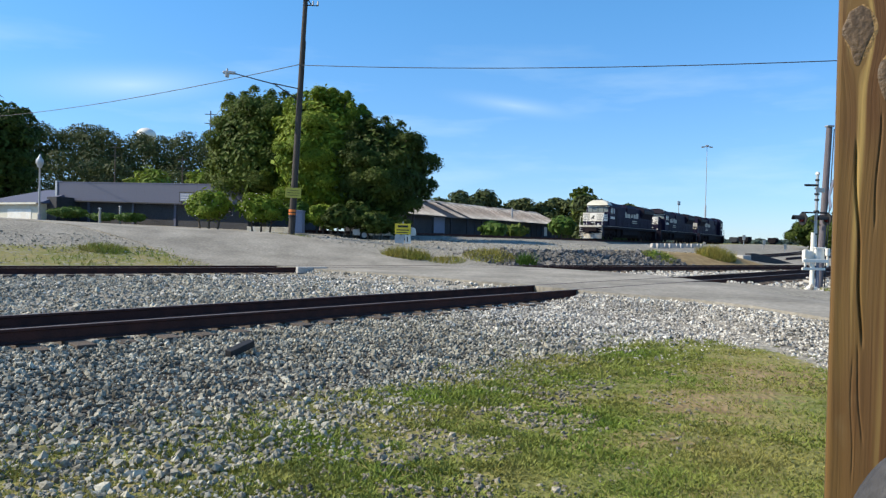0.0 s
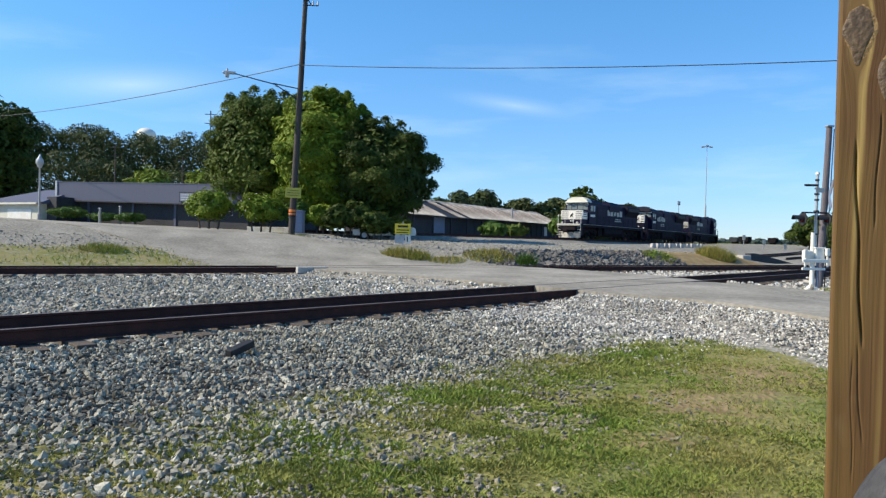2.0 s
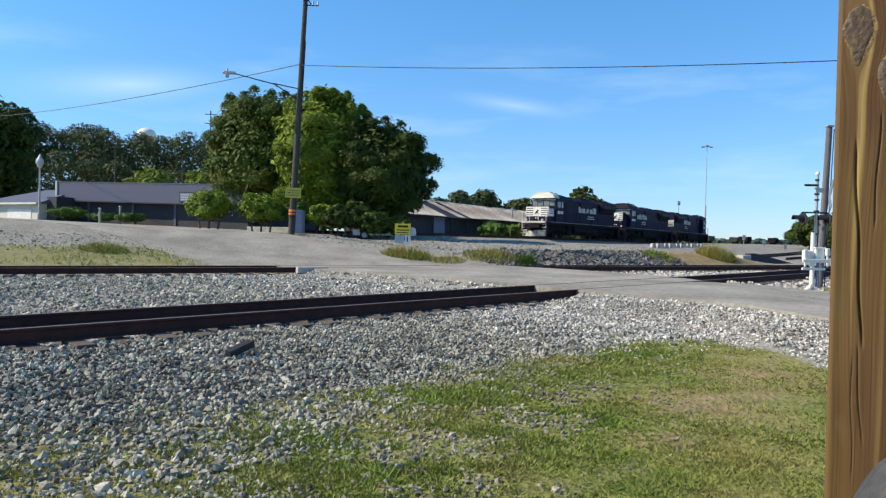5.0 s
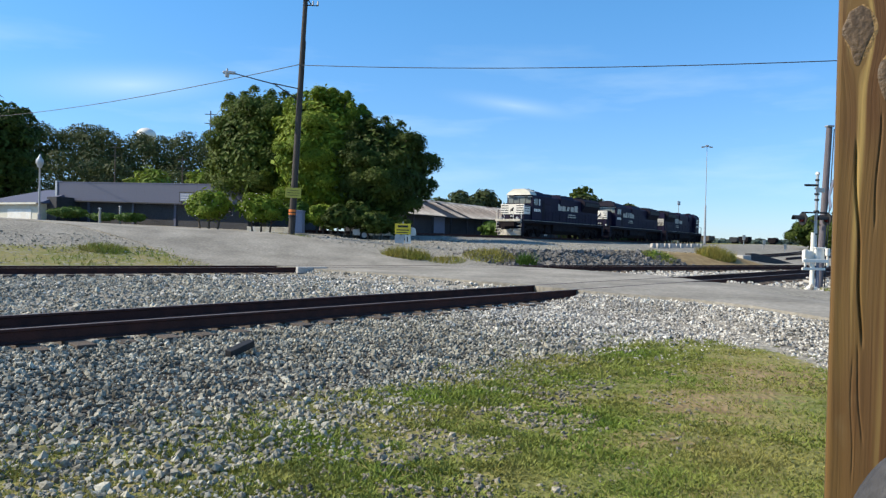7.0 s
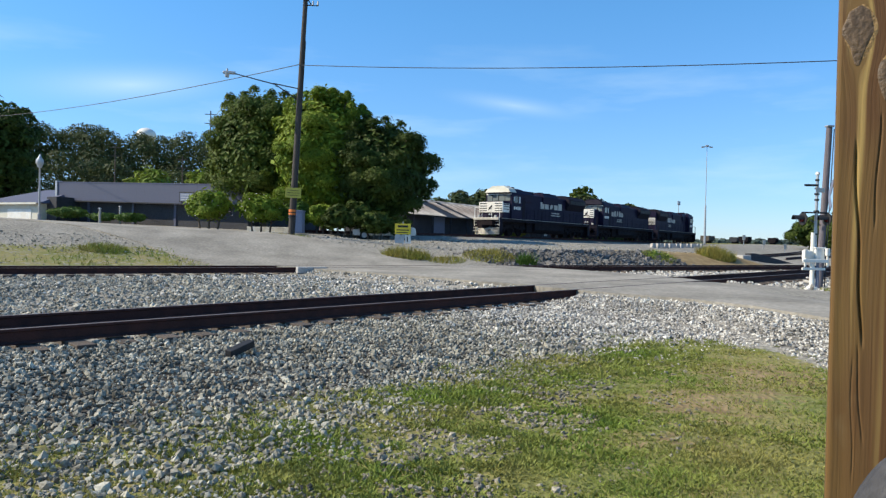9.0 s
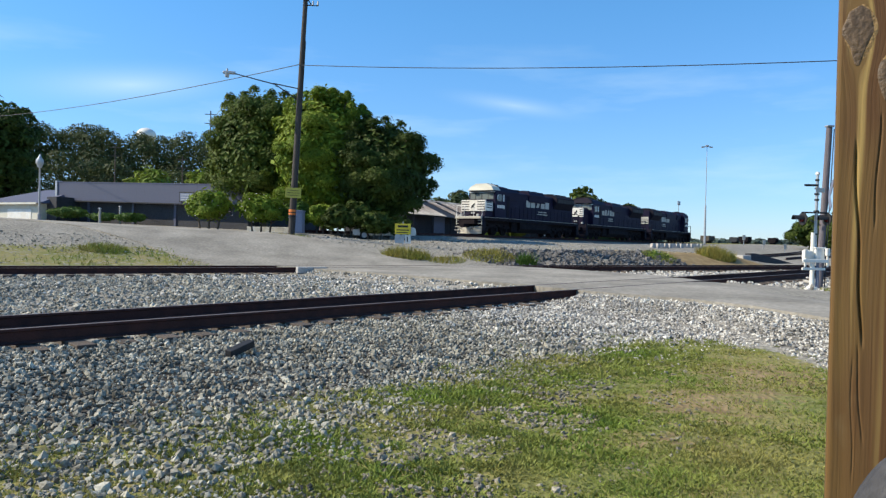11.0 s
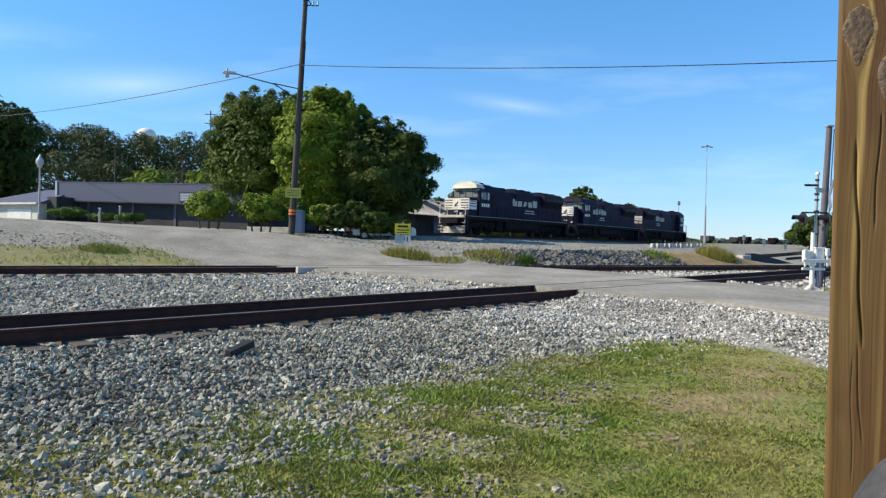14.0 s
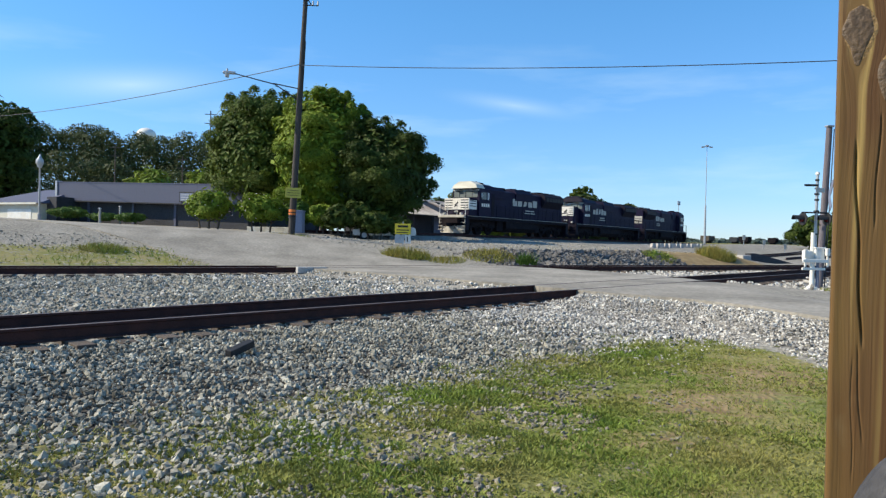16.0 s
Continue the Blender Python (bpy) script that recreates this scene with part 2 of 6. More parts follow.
# ---- builders ----
def link(name, bm, material, parent=None, label=""):
    me = bpy.data.meshes.new(name)
    bm.to_mesh(me)
    bm.free()
    me.materials.append(material)
    ob = new(name, me)
    if parent is not None:
        ob.parent = parent
    if label:
        tagged(ob, label=label)
    return ob


def part(name, bm, material, parent, label=""):
    """One bmesh as one mesh object under a thing or under a part."""
    return link(name, bm, material, parent, label)


def thing(name, m=None, label="", category="", group="", kind=""):
    e = new(name)
    e.empty_display_size = 0.3
    if m is not None:
        e.matrix_basis = m
    return tagged(e, label, category, group, kind)


def arrays(name, verts, faces, material, parent=None):
    """A mesh from numpy arrays of corners and of equal-sided faces."""
    me = bpy.data.meshes.new(name)
    verts = np.asarray(verts, dtype=np.float32)
    faces = np.asarray(faces, dtype=np.int32)
    k = faces.shape[1]
    me.vertices.add(len(verts))
    me.vertices.foreach_set("co", verts.ravel())
    me.loops.add(faces.size)
    me.loops.foreach_set("vertex_index", faces.ravel())
    me.polygons.add(len(faces))
    me.polygons.foreach_set("loop_start", np.arange(0, faces.size, k, dtype=np.int32))
    me.update(calc_edges=True)
    me.validate()
    me.polygons.foreach_set("use_smooth", np.zeros(len(faces), dtype=bool))
    me.materials.append(material)
    ob = new(name, me)
    if parent is not None:
        ob.parent = parent
    return ob


def box(bm, x0, x1, y0, y1, z0, z1, bevel=0.0):
    v = bmesh.ops.create_cube(bm, size=1.0)["verts"]
    for q in v:
        q.co = Vector(((x0 + x1) / 2 + q.co.x * (x1 - x0), (y0 + y1) / 2 + q.co.y * (y1 - y0), (z0 + z1) / 2 + q.co.z * (z1 - z0)))
    if bevel:
        es = list({e for q in v for e in q.link_edges})
        bmesh.ops.bevel(bm, geom=es, offset=bevel, segments=2, affect="EDGES", profile=0.6)
    return bm


def boxes(*dims, bevel=0.0):
    bm = bmesh.new()
    for d in dims:
        box(bm, *d, bevel=bevel)
    return bm


def rod(bm, a, b, r0, r1=None, seg=8):
    a, b = Vector(a), Vector(b)
    r1 = r0 if r1 is None else r1
    m = Matrix.Translation((a + b) / 2) @ (b - a).to_track_quat("Z", "Y").to_matrix().to_4x4()
    bmesh.ops.create_cone(bm, cap_ends=True, segments=seg, radius1=r0, radius2=r1, depth=(b - a).length, matrix=m)
    return bm


def rods(*lines, r=0.02, seg=6):
    bm = bmesh.new()
    for a, b in lines:
        rod(bm, a, b, r, seg=seg)
    return bm


def prism(profile, axis, a, b):
    """A closed outline (pairs) pushed along an axis from a to b. axis x: pairs are y, z; axis y: pairs are x, z."""
    bm = bmesh.new()
    put = {"x": lambda p, t: (t, p[0], p[1]), "y": lambda p, t: (p[0], t, p[1]), "z": lambda p, t: (p[0], p[1], t)}[axis]
    lo = [bm.verts.new(put(p, a)) for p in profile]
    hi = [bm.verts.new(put(p, b)) for p in profile]
    k = len(profile)
    bm.faces.new(lo)
    bm.faces.new(hi[::-1])
    for i in range(k):
        bm.faces.new((lo[i], hi[i], hi[(i + 1) % k], lo[(i + 1) % k]))
    bmesh.ops.recalc_face_normals(bm, faces=bm.faces)
    return bm


def smooth(a, b, x):
    t = np.clip((x - a) / (b - a), 0, 1)
    return t * t * (3 - 2 * t)


# ---- plan ----
# first track: s runs along it, u away from the camera; second track: v across it
SX, SY = math.sin(radians(43.6)), math.cos(radians(43.6))
VX, VY = math.sin(radians(61.0)), math.cos(radians(61.0))
TRACK_U, TRACK_V = 10.29, 25.85


def su(s, u):
    return s * SX - u * SY, s * SY + u * SX


def of_su(x, y):
    return x * SX + y * SY, -x * SY + y * SX


def of_v(x, y):
    return -x * VY + y * VX


# third track: a gentle curve on the upper level, l runs away along it
def far_line(l):
    a0, k = 0.669, -0.00115
    if abs(l) < 1e-9:
        return -0.08, 63.2, a0
    a = a0 + k * l
    return -0.08 + (math.cos(a0) - math.cos(a)) / k, 63.2 + (math.sin(a) - math.sin(a0)) / k, a


def far_rail_z(l):
    return 1.93 - 0.006 * max(l, 0.0)


# centre line and half width
ROAD = [(10.6, -8, 2.3), (9.6, 5, 2.3), (8.85, 11.0, 2.2), (8.1, 15.0, 2.4), (7.0, 18.4, 3.75), (5.1, 21.9, 4.3), (-0.7, 28.4, 4.9), (-7.2, 33.3, 4.6), (-15.5, 38, 4.4), (-30, 44.5, 4.4), (-60, 56, 4.4)]


def road_gap(x, y):
    """How far a place lies outside the road's edge."""
    best = np.full(np.shape(x), 1e9)
    for (ax, ay, aw), (bx, by, bw) in zip(ROAD, ROAD[1:]):
        dx, dy = bx - ax, by - ay
        t = np.clip(((x - ax) * dx + (y - ay) * dy) / (dx * dx + dy * dy), 0, 1)
        best = np.minimum(best, np.hypot(x - ax - t * dx, y - ay - t * dy) - (aw + (bw - aw) * t))
    return best


def height(x, y):
    x, y = np.asarray(x, float), np.asarray(y, float)
    s, u = of_su(x, y)
    v = of_v(x, y)
    z = 0.135 * smooth(5.2, 8.8, u) + 0.03 * smooth(11.5, 13.0, u) * (1 - smooth(22.5, 24.0, v))
    left = 1.36 * smooth(28.5, 40.0, v)
    bank = 0.78 * smooth(28.8, 32.0, v) + 0.62 * smooth(32.0, 50.0, v)
    right = smooth(25.0, 30.0, s)
    ramp = left * (1 - right) + bank * right
    w = (x + 0.08) * 0.79 - (y - 63.2) * 0.61
    yard = 0.15 + 1.25 * (1 - smooth(4.0, 18.0, w))
    far = smooth(46.0, 50.0, s)
    ramp = ramp * (1 - far) + yard * far * smooth(27, 31, v)
    lift = 0.030 * np.clip(-x - 5, 0, 60) * smooth(28.5, 42, v)
    z = z + ramp + lift
    # the bed of the upper track
    along_far = (x + 0.08) * 0.62 + (y - 63.2) * 0.785
    off = np.abs(w + 0.000575 * np.clip(along_far, 0, 250) ** 2)
    bed = 1.93 - 0.006 * np.clip(along_far, 0, 250) - 0.25
    k = (1 - smooth(2.6, 9.0, off)) * smooth(-24.0, -12.0, along_far) * (1 - smooth(190, 230, along_far))
    z = z * (1 - k) + (bed - (0.42 + 0.4 * smooth(8.0, 26.0, along_far)) * smooth(1.5, 4.6, off)) * k
    # the gravel is heaped up against the raised crossing, but not over the rails
    clear = (1 - smooth(9.05, 9.42, u) * (1 - smooth(11.3, 11.7, u))) * (1 - smooth(24.7, 25.0, v) * (1 - smooth(26.7, 27.0, v)))
    heap = clear * smooth(7.5, 11.5, y) * (1 - smooth(26.5, 28.5, v)) * (1 - smooth(0.0, 1.0, road_gap(x, y) / np.where(u > 11.5, 0.6, 1.9)))
    return z + np.maximum(0, 0.34 - z) * heap


def ground_strip(name, pts, lift, material, label, zfun=None, step=0.7, across=9, depth=0.35):
    """A paved strip that follows a bent line, with thickness."""
    pts = [Vector(p) for p in pts]
    line = []
    for i in range(len(pts) - 1):
        p0, p1, p2, p3 = pts[max(i - 1, 0)], pts[i], pts[i + 1], pts[min(i + 2, len(pts) - 1)]
        n = max(2, int((p2 - p1).length / step))
        for j in range(n):
            t = j / n
            line.append(0.5 * ((2 * p1) + (p2 - p0) * t + (2 * p0 - 5 * p1 + 4 * p2 - p3) * t * t + (3 * p1 - p0 - 3 * p2 + p3) * t ** 3))
    line.append(pts[-1])
    bm = bmesh.new()
    rows = []
    for i, p in enumerate(line):
        d = line[min(i + 1, len(line) - 1)] - line[max(i - 1, 0)]
        d.z = 0
        d.normalize()
        nrm = Vector((d.y, -d.x, 0))
        row = []
        for k in range(across):
            e = p.z + 0.22 * noise.noise((p.x * 0.6, p.y * 0.6, 3.0)) + 0.08 * noise.noise((p.x * 3, p.y * 3, 8.0))
            q = p + nrm * e * (2 * k / (across - 1) - 1)
            z = float(zfun(q.x, q.y)) if zfun else float(height(q.x, q.y)) + lift
            row.append((q.x, q.y, z))
        row = [(row[0][0], row[0][1], row[0][2] - depth)] + row + [(row[-1][0], row[-1][1], row[-1][2] - depth)]
        rows.append([bm.verts.new(r) for r in row])
    for a, b in zip(rows, rows[1:]):
        for k in range(len(a) - 1):
            bm.faces.new((a[k], a[k + 1], b[k + 1], b[k]))
    bmesh.ops.recalc_face_normals(bm, faces=bm.faces)
    if sum(f.normal.z for f in bm.faces) < 0:
        bmesh.ops.reverse_faces(bm, faces=bm.faces)
    return tagged(link(name, bm, material), label, "road", kind="structure")


# ---- ground ----
def ground_material():
    m = bpy.data.materials.new("lawn_gravel_and_dirt")
    m.use_nodes = True
    n, l = m.node_tree.nodes, m.node_tree.links
    b = n["Principled BSDF"]
    b.inputs["Roughness"].default_value = 0.95
    b.inputs["Specular IOR Level"].default_value = 0.2
    co = n.new("ShaderNodeTexCoord")

    def nz(scale, detail=4):
        t = n.new("ShaderNodeTexNoise")
        t.inputs["Scale"].default_value, t.inputs["Detail"].default_value = scale, detail
        l.new(co.outputs["Object"], t.inputs["Vector"])
        return t.outputs["Fac"]

    def ramp(src, lo, hi, c0, c1):
        r = n.new("ShaderNodeMapRange")
        r.inputs["From Min"].default_value, r.inputs["From Max"].default_value = lo, hi
        l.new(src, r.inputs["Value"])
        x = n.new("ShaderNodeMix")
        x.data_type = "RGBA"
        l.new(r.outputs[0], x.inputs[0])
        x.inputs[6].default_value, x.inputs[7].default_value = (*c0, 1), (*c1, 1)
        return x.outputs[2]

    def blend(f, a, c):
        x = n.new("ShaderNodeMix")
        x.data_type = "RGBA"
        l.new(f, x.inputs[0])
        l.new(a, x.inputs[6])
        l.new(c, x.inputs[7])
        return x.outputs[2]

    vor = n.new("ShaderNodeTexVoronoi")
    vor.inputs["Scale"].default_value = 16
    l.new(co.outputs["Object"], vor.inputs["Vector"])
    gravel = ramp(vor.outputs["Color"], 0.1, 0.9, (0.09, 0.083, 0.07), (0.38, 0.355, 0.30))
    gravel2 = ramp(nz(0.5, 8), 0.40, 0.60, (0.21, 0.193, 0.158), (0.33, 0.305, 0.255))
    half = n.new("ShaderNodeMix")
    half.data_type = "RGBA"
    half.inputs[0].default_value = 0.45
    l.new(gravel, half.inputs[6])
    l.new(gravel2, half.inputs[7])
    lawn = ramp(nz(0.8), 0.38, 0.62, (0.16, 0.165, 0.04), (0.29, 0.215, 0.09))
    lawn2 = ramp(nz(25), 0.3, 0.7, (0.09, 0.12, 0.03), (0.26, 0.25, 0.09))
    lawn = blend(nz(6), lawn, lawn2)
    # near-black ground paints the shade in the gaps between ballast stones
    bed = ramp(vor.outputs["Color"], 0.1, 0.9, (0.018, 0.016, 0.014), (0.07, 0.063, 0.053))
    dirt = ramp(nz(2.0), 0.35, 0.65, (0.20, 0.14, 0.07), (0.29, 0.215, 0.11))
    zone = n.new("ShaderNodeAttribute")
    zone.attribute_name = "zone"
    sep = n.new("ShaderNodeSeparateColor")
    l.new(zone.outputs["Color"], sep.inputs[0])

    def ragged(src):
        a = n.new("ShaderNodeMath")
        a.operation = "ADD"
        l.new(src, a.inputs[0])
        l.new(nz(5, 6), a.inputs[1])
        r = n.new("ShaderNodeMapRange")
        r.inputs["From Min"].default_value, r.inputs["From Max"].default_value = 0.9, 1.1
        l.new(a.outputs[0], r.inputs["Value"])
        return r.outputs[0]

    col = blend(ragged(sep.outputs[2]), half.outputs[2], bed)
    col = blend(ragged(sep.outputs[0]), col, lawn)
    col = blend(ragged(sep.outputs[1]), col, dirt)
    l.new(col, b.inputs["Base Color"])
    bp = n.new("ShaderNodeBump")
    bp.inputs["Strength"].default_value, bp.inputs["Distance"].default_value = 0.7, 0.03
    l.new(vor.outputs["Distance"], bp.inputs["Height"])
    l.new(bp.outputs[0], b.inputs["Normal"])
    return m


def lawn_mask(x, y):
    """1 on grass: the lawn, the verge beyond the second track, far land."""
    s, u = of_su(x, y)
    v = of_v(x, y)
    near = 1 - smooth(5.0, 6.3, u)
    near = np.where(s > 9.5, 1 - smooth(5.0, 6.3, u + 2.8 * smooth(9.5, 13.5, s)), near)
    near = near * np.where(y > 8.0, smooth(1.5, 2.3, road_gap(x, y)), 1.0)
    verge = smooth(29.0, 30.0, v) * (1 - smooth(33.5, 35.5, v)) * (1 - smooth(13.5, 16.0, s)) * 0.6
    far = smooth(150, 180, y) + smooth(80, 100, np.abs(x - 10))
    return np.clip(near + verge + far, 0, 1)


def make_ground():
    ax = np.unique(np.concatenate([np.linspace(-60, 70, 196), np.linspace(-2500, -60, 40), np.linspace(70, 2500, 40)]))
    ay = np.unique(np.concatenate([np.linspace(-8, 75, 190), np.linspace(75, 160, 86), np.linspace(160, 4000, 60), np.linspace(-400, -8, 12)]))
    gx, gy = np.meshgrid(ax, ay)
    rough = 0.02 * np.sin(gx * 1.3 + 0.5 * gy) * np.sin(gy * 1.1)
    gz = height(gx, gy) + rough * 0.5
    verts = np.stack([gx, gy, gz], -1).reshape(-1, 3)
    nx, ny = len(ax), len(ay)
    i = (np.arange(ny - 1)[:, None] * nx + np.arange(nx - 1)[None, :]).ravel()
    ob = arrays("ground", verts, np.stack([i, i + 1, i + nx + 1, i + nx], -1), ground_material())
    x, y = verts[:, 0], verts[:, 1]
    s, u = of_su(x, y)
    v = of_v(x, y)
    dirt = smooth(28.6, 29.4, v) * (1 - smooth(35, 37, v)) * smooth(38.5, 40, s) * (1 - smooth(46, 48, s))
    dirt = dirt + 0.66 * np.exp(-((x - 4.0) ** 2 / 1.6 + (y - 8.6) ** 2 / 1.8)) + 0.6 * np.exp(-((x - 2.5) ** 2 / 1.2 + (y - 7.0) ** 2 / 1.0)) + 0.5 * np.exp(-((x - 1.6) ** 2 / 1.4 + (y - 5.6) ** 2 / 0.25)) + 0.45 * np.exp(-((x + 0.4) ** 2 / 1.0 + (y - 6.2) ** 2 / 0.3))
    # zone that gets the painted gap shade, below the loose stones
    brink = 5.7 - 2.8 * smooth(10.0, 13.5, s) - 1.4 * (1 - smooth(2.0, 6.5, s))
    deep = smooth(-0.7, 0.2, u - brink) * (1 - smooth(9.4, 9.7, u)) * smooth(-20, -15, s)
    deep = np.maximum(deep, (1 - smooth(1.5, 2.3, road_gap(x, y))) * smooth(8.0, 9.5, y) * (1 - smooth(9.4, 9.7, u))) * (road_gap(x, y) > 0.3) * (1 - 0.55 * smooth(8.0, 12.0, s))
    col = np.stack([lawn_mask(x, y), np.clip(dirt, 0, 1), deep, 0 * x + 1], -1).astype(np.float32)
    at = ob.data.color_attributes.new("zone", "FLOAT_COLOR", "POINT")
    at.data.foreach_set("color", col.ravel())
    for p in ob.data.polygons:
        p.use_smooth = True
    return tagged(ob, "patchy lawn, grey gravel and dirt rising to an upper yard", "ground", kind="structure")


make_ground()


def road_z(x, y):
    s, u = of_su(x, y)
    v = of_v(x, y)
    z = float(height(x, y)) + 0.05
    k = float(smooth(3.0, 10.5, y) * (1 - smooth(27.0, 29.5, v)))
    return z * (1 - k) + (0.392 - 0.13 * float(smooth(7.6, 10.0, x) * (1 - smooth(20.5, 22.5, v)))) * k


ground_strip("road", ROAD, 0.05, ASPHALT, "worn grey asphalt road over the rail crossing", zfun=road_z)


# ---- tracks ----
def rail_bmesh(line, off):
    """A flat-bottomed rail swept along a line of (x, y, z of rail top, heading)."""
    prof = [(-0.037, 0), (-0.037, -0.03), (-0.012, -0.045), (-0.009, -0.15), (-0.075, -0.172), (-0.075, -0.186),
            (0.075, -0.186), (0.075, -0.172), (0.009, -0.15), (0.012, -0.045), (0.037, -0.03), (0.037, 0), (0.03, 0.004), (-0.03, 0.004)]
    bm = bmesh.new()
    rings = []
    for x, y, z, a in line:
        r = (math.cos(a), -math.sin(a))
        rings.append([bm.verts.new((x + r[0] * (off + p), y + r[1] * (off + p), z - 0.004 + h)) for p, h in prof])
    k = len(prof)
    for a, b in zip(rings, rings[1:]):
        for i in range(k):
            bm.faces.new((a[i], b[i], b[(i + 1) % k], a[(i + 1) % k]))
    bm.faces.new(rings[0])
    bm.faces.new(rings[-1][::-1])
    bmesh.ops.recalc_face_normals(bm, faces=bm.faces)
    return bm


def make_rail(line, off, parent):
    r = part("rail", rail_bmesh(line, off), STEEL, parent)
    r.data.materials.append(HEAD)
    for p in r.data.polygons:
        if p.normal.z > 0.7 and len(p.vertices) == 4 and p.area > 0:
            zs = [r.data.vertices[i].co.z for i in p.vertices]
            if max(zs) - min(zs) < 0.02 and p.center.z > min(v.co.z for v in r.data.vertices) + 0.15:
                p.material_index = 1
    return r


TIE_MESH = None


def make_track(label, line, ties, skip=None):
    """line: (x, y, rail top z, heading) rows; ties: how many metres apart."""
    global TIE_MESH
    tr = thing("railway_track", None, label, "railway track", kind="structure")
    for off in (-0.7525, 0.7525):
        make_rail(line, off, tr)
    if TIE_MESH is None:
        bm = boxes((-1.3, 1.3, -0.115, 0.115, -0.17, 0.0), bevel=0.012)
        TIE_MESH = bpy.data.meshes.new("sleeper")
        bm.to_mesh(TIE_MESH)
        bm.free()
        TIE_MESH.materials.append(TIE)
    rng = random.Random(4)
    acc, nxt = 0.0, 0.3
    for a, b in zip(line, line[1:]):
        d = math.hypot(b[0] - a[0], b[1] - a[1])
        while nxt <= acc + d:
            t = (nxt - acc) / d
            x, y, z = (a[i] + (b[i] - a[i]) * t for i in range(3))
            nxt += ties
            if skip and skip(x, y):
                continue
            o = new("sleeper", TIE_MESH)
            o.parent = tr
            o.matrix_basis = Matrix.Translation((x, y, z - 0.2 + rng.uniform(-0.012, 0.012))) @ Matrix.Rotation(-a[3] + rng.uniform(-0.03, 0.03), 4, "Z")
        acc += d
    return tr


def straight(p0, p1, z, a, n=40):
    return [(p0[0] + (p1[0] - p0[0]) * i / n, p0[1] + (p1[1] - p0[1]) * i / n, z, a) for i in range(n + 1)]


def on_road(x, y):
    s, u = of_su(x, y)
    return 15.2 < s < 24.6


def second(v, w):
    return v * VX - w * VY, v * VY + w * VX


make_track("rusty steel rails of the first track on timber sleepers", straight(su(-14, TRACK_U), su(75, TRACK_U), 0.4, radians(43.6)), 0.53, on_road)
make_track("rusty steel rails of the second track on timber sleepers", straight(second(-30, TRACK_V), second(40, TRACK_V), 0.4, radians(61)), 0.56, on_road)
make_track("rails of the upper track that carries the locomotives", [(*far_line(l)[:2], far_rail_z(l), far_line(l)[2]) for l in np.arange(-16, 190, 4.0)], 0.6)


# ---- locomotives ----
def wheelset_bmesh():
    bm = bmesh.new()
    for x in (-0.72, 0.72):
        rod(bm, (x - 0.065, 0, 0), (x + 0.065, 0, 0), 0.51, seg=28)
        k = 1 if x > 0 else -1
        rod(bm, (x - k * 0.085, 0, 0), (x - k * 0.055, 0, 0), 0.535, seg=28)
        rod(bm, (x + k * 0.06, 0, 0), (x + k * 0.09, 0, 0), 0.20, seg=14)
        for i in range(6):
            a = i * math.pi / 3
            box(bm, x + k * 0.06 - 0.01, x + k * 0.06 + 0.012, math.cos(a) * 0.33 - 0.05, math.cos(a) * 0.33 + 0.05, math.sin(a) * 0.33 - 0.05, math.sin(a) * 0.33 + 0.05)
    rod(bm, (-0.7, 0, 0), (0.7, 0, 0), 0.09, seg=10)
    return bm


def make_truck(parent, y, axles):
    """A three-axle truck: side frames with boxes and springs, and turning wheelsets."""
    f = bmesh.new()
    for sx in (-1, 1):
        x = sx * 1.02
        prof = [(-2.35, 0.72), (-2.35, 0.95), (-1.2, 1.12), (1.2, 1.12), (2.35, 0.95), (2.35, 0.72), (1.5, 0.66), (0.9, 0.8), (-0.9, 0.8), (-1.5, 0.66)]
        lo = [f.verts.new((x - 0.08, y + p, q)) for p, q in prof]
        hi = [f.verts.new((x + 0.08, y + p, q)) for p, q in prof]
        f.faces.new(lo)
        f.faces.new(hi[::-1])
        for i in range(len(prof)):
            j = (i + 1) % len(prof)
            f.faces.new((lo[i], hi[i], hi[j], lo[j]))
        for ay in axles:
            box(f, x + sx * 0.05 - 0.07, x + sx * 0.05 + 0.10, y + ay - 0.17, y + ay + 0.17, 0.36, 0.70, 0.02)
        for ay in (-0.9, 0.9):
            for k in (-0.12, 0.12):
                rod(f, (x, y + ay + k, 0.55), (x, y + ay + k, 0.82), 0.075, seg=8)
        for ay in (-1.75, -0.05, 1.2):
            rod(f, (x + sx * 0.14, y + ay, 0.95), (x + sx * 0.14, y + ay + 0.42, 0.95), 0.09, seg=8)
    box(f, -1.0, 1.0, y - 0.35, y + 0.35, 0.75, 1.2)
    bmesh.ops.recalc_face_normals(f, faces=f.faces)
    part("truck_frame", f, UNDER, parent)


WHEELS = []


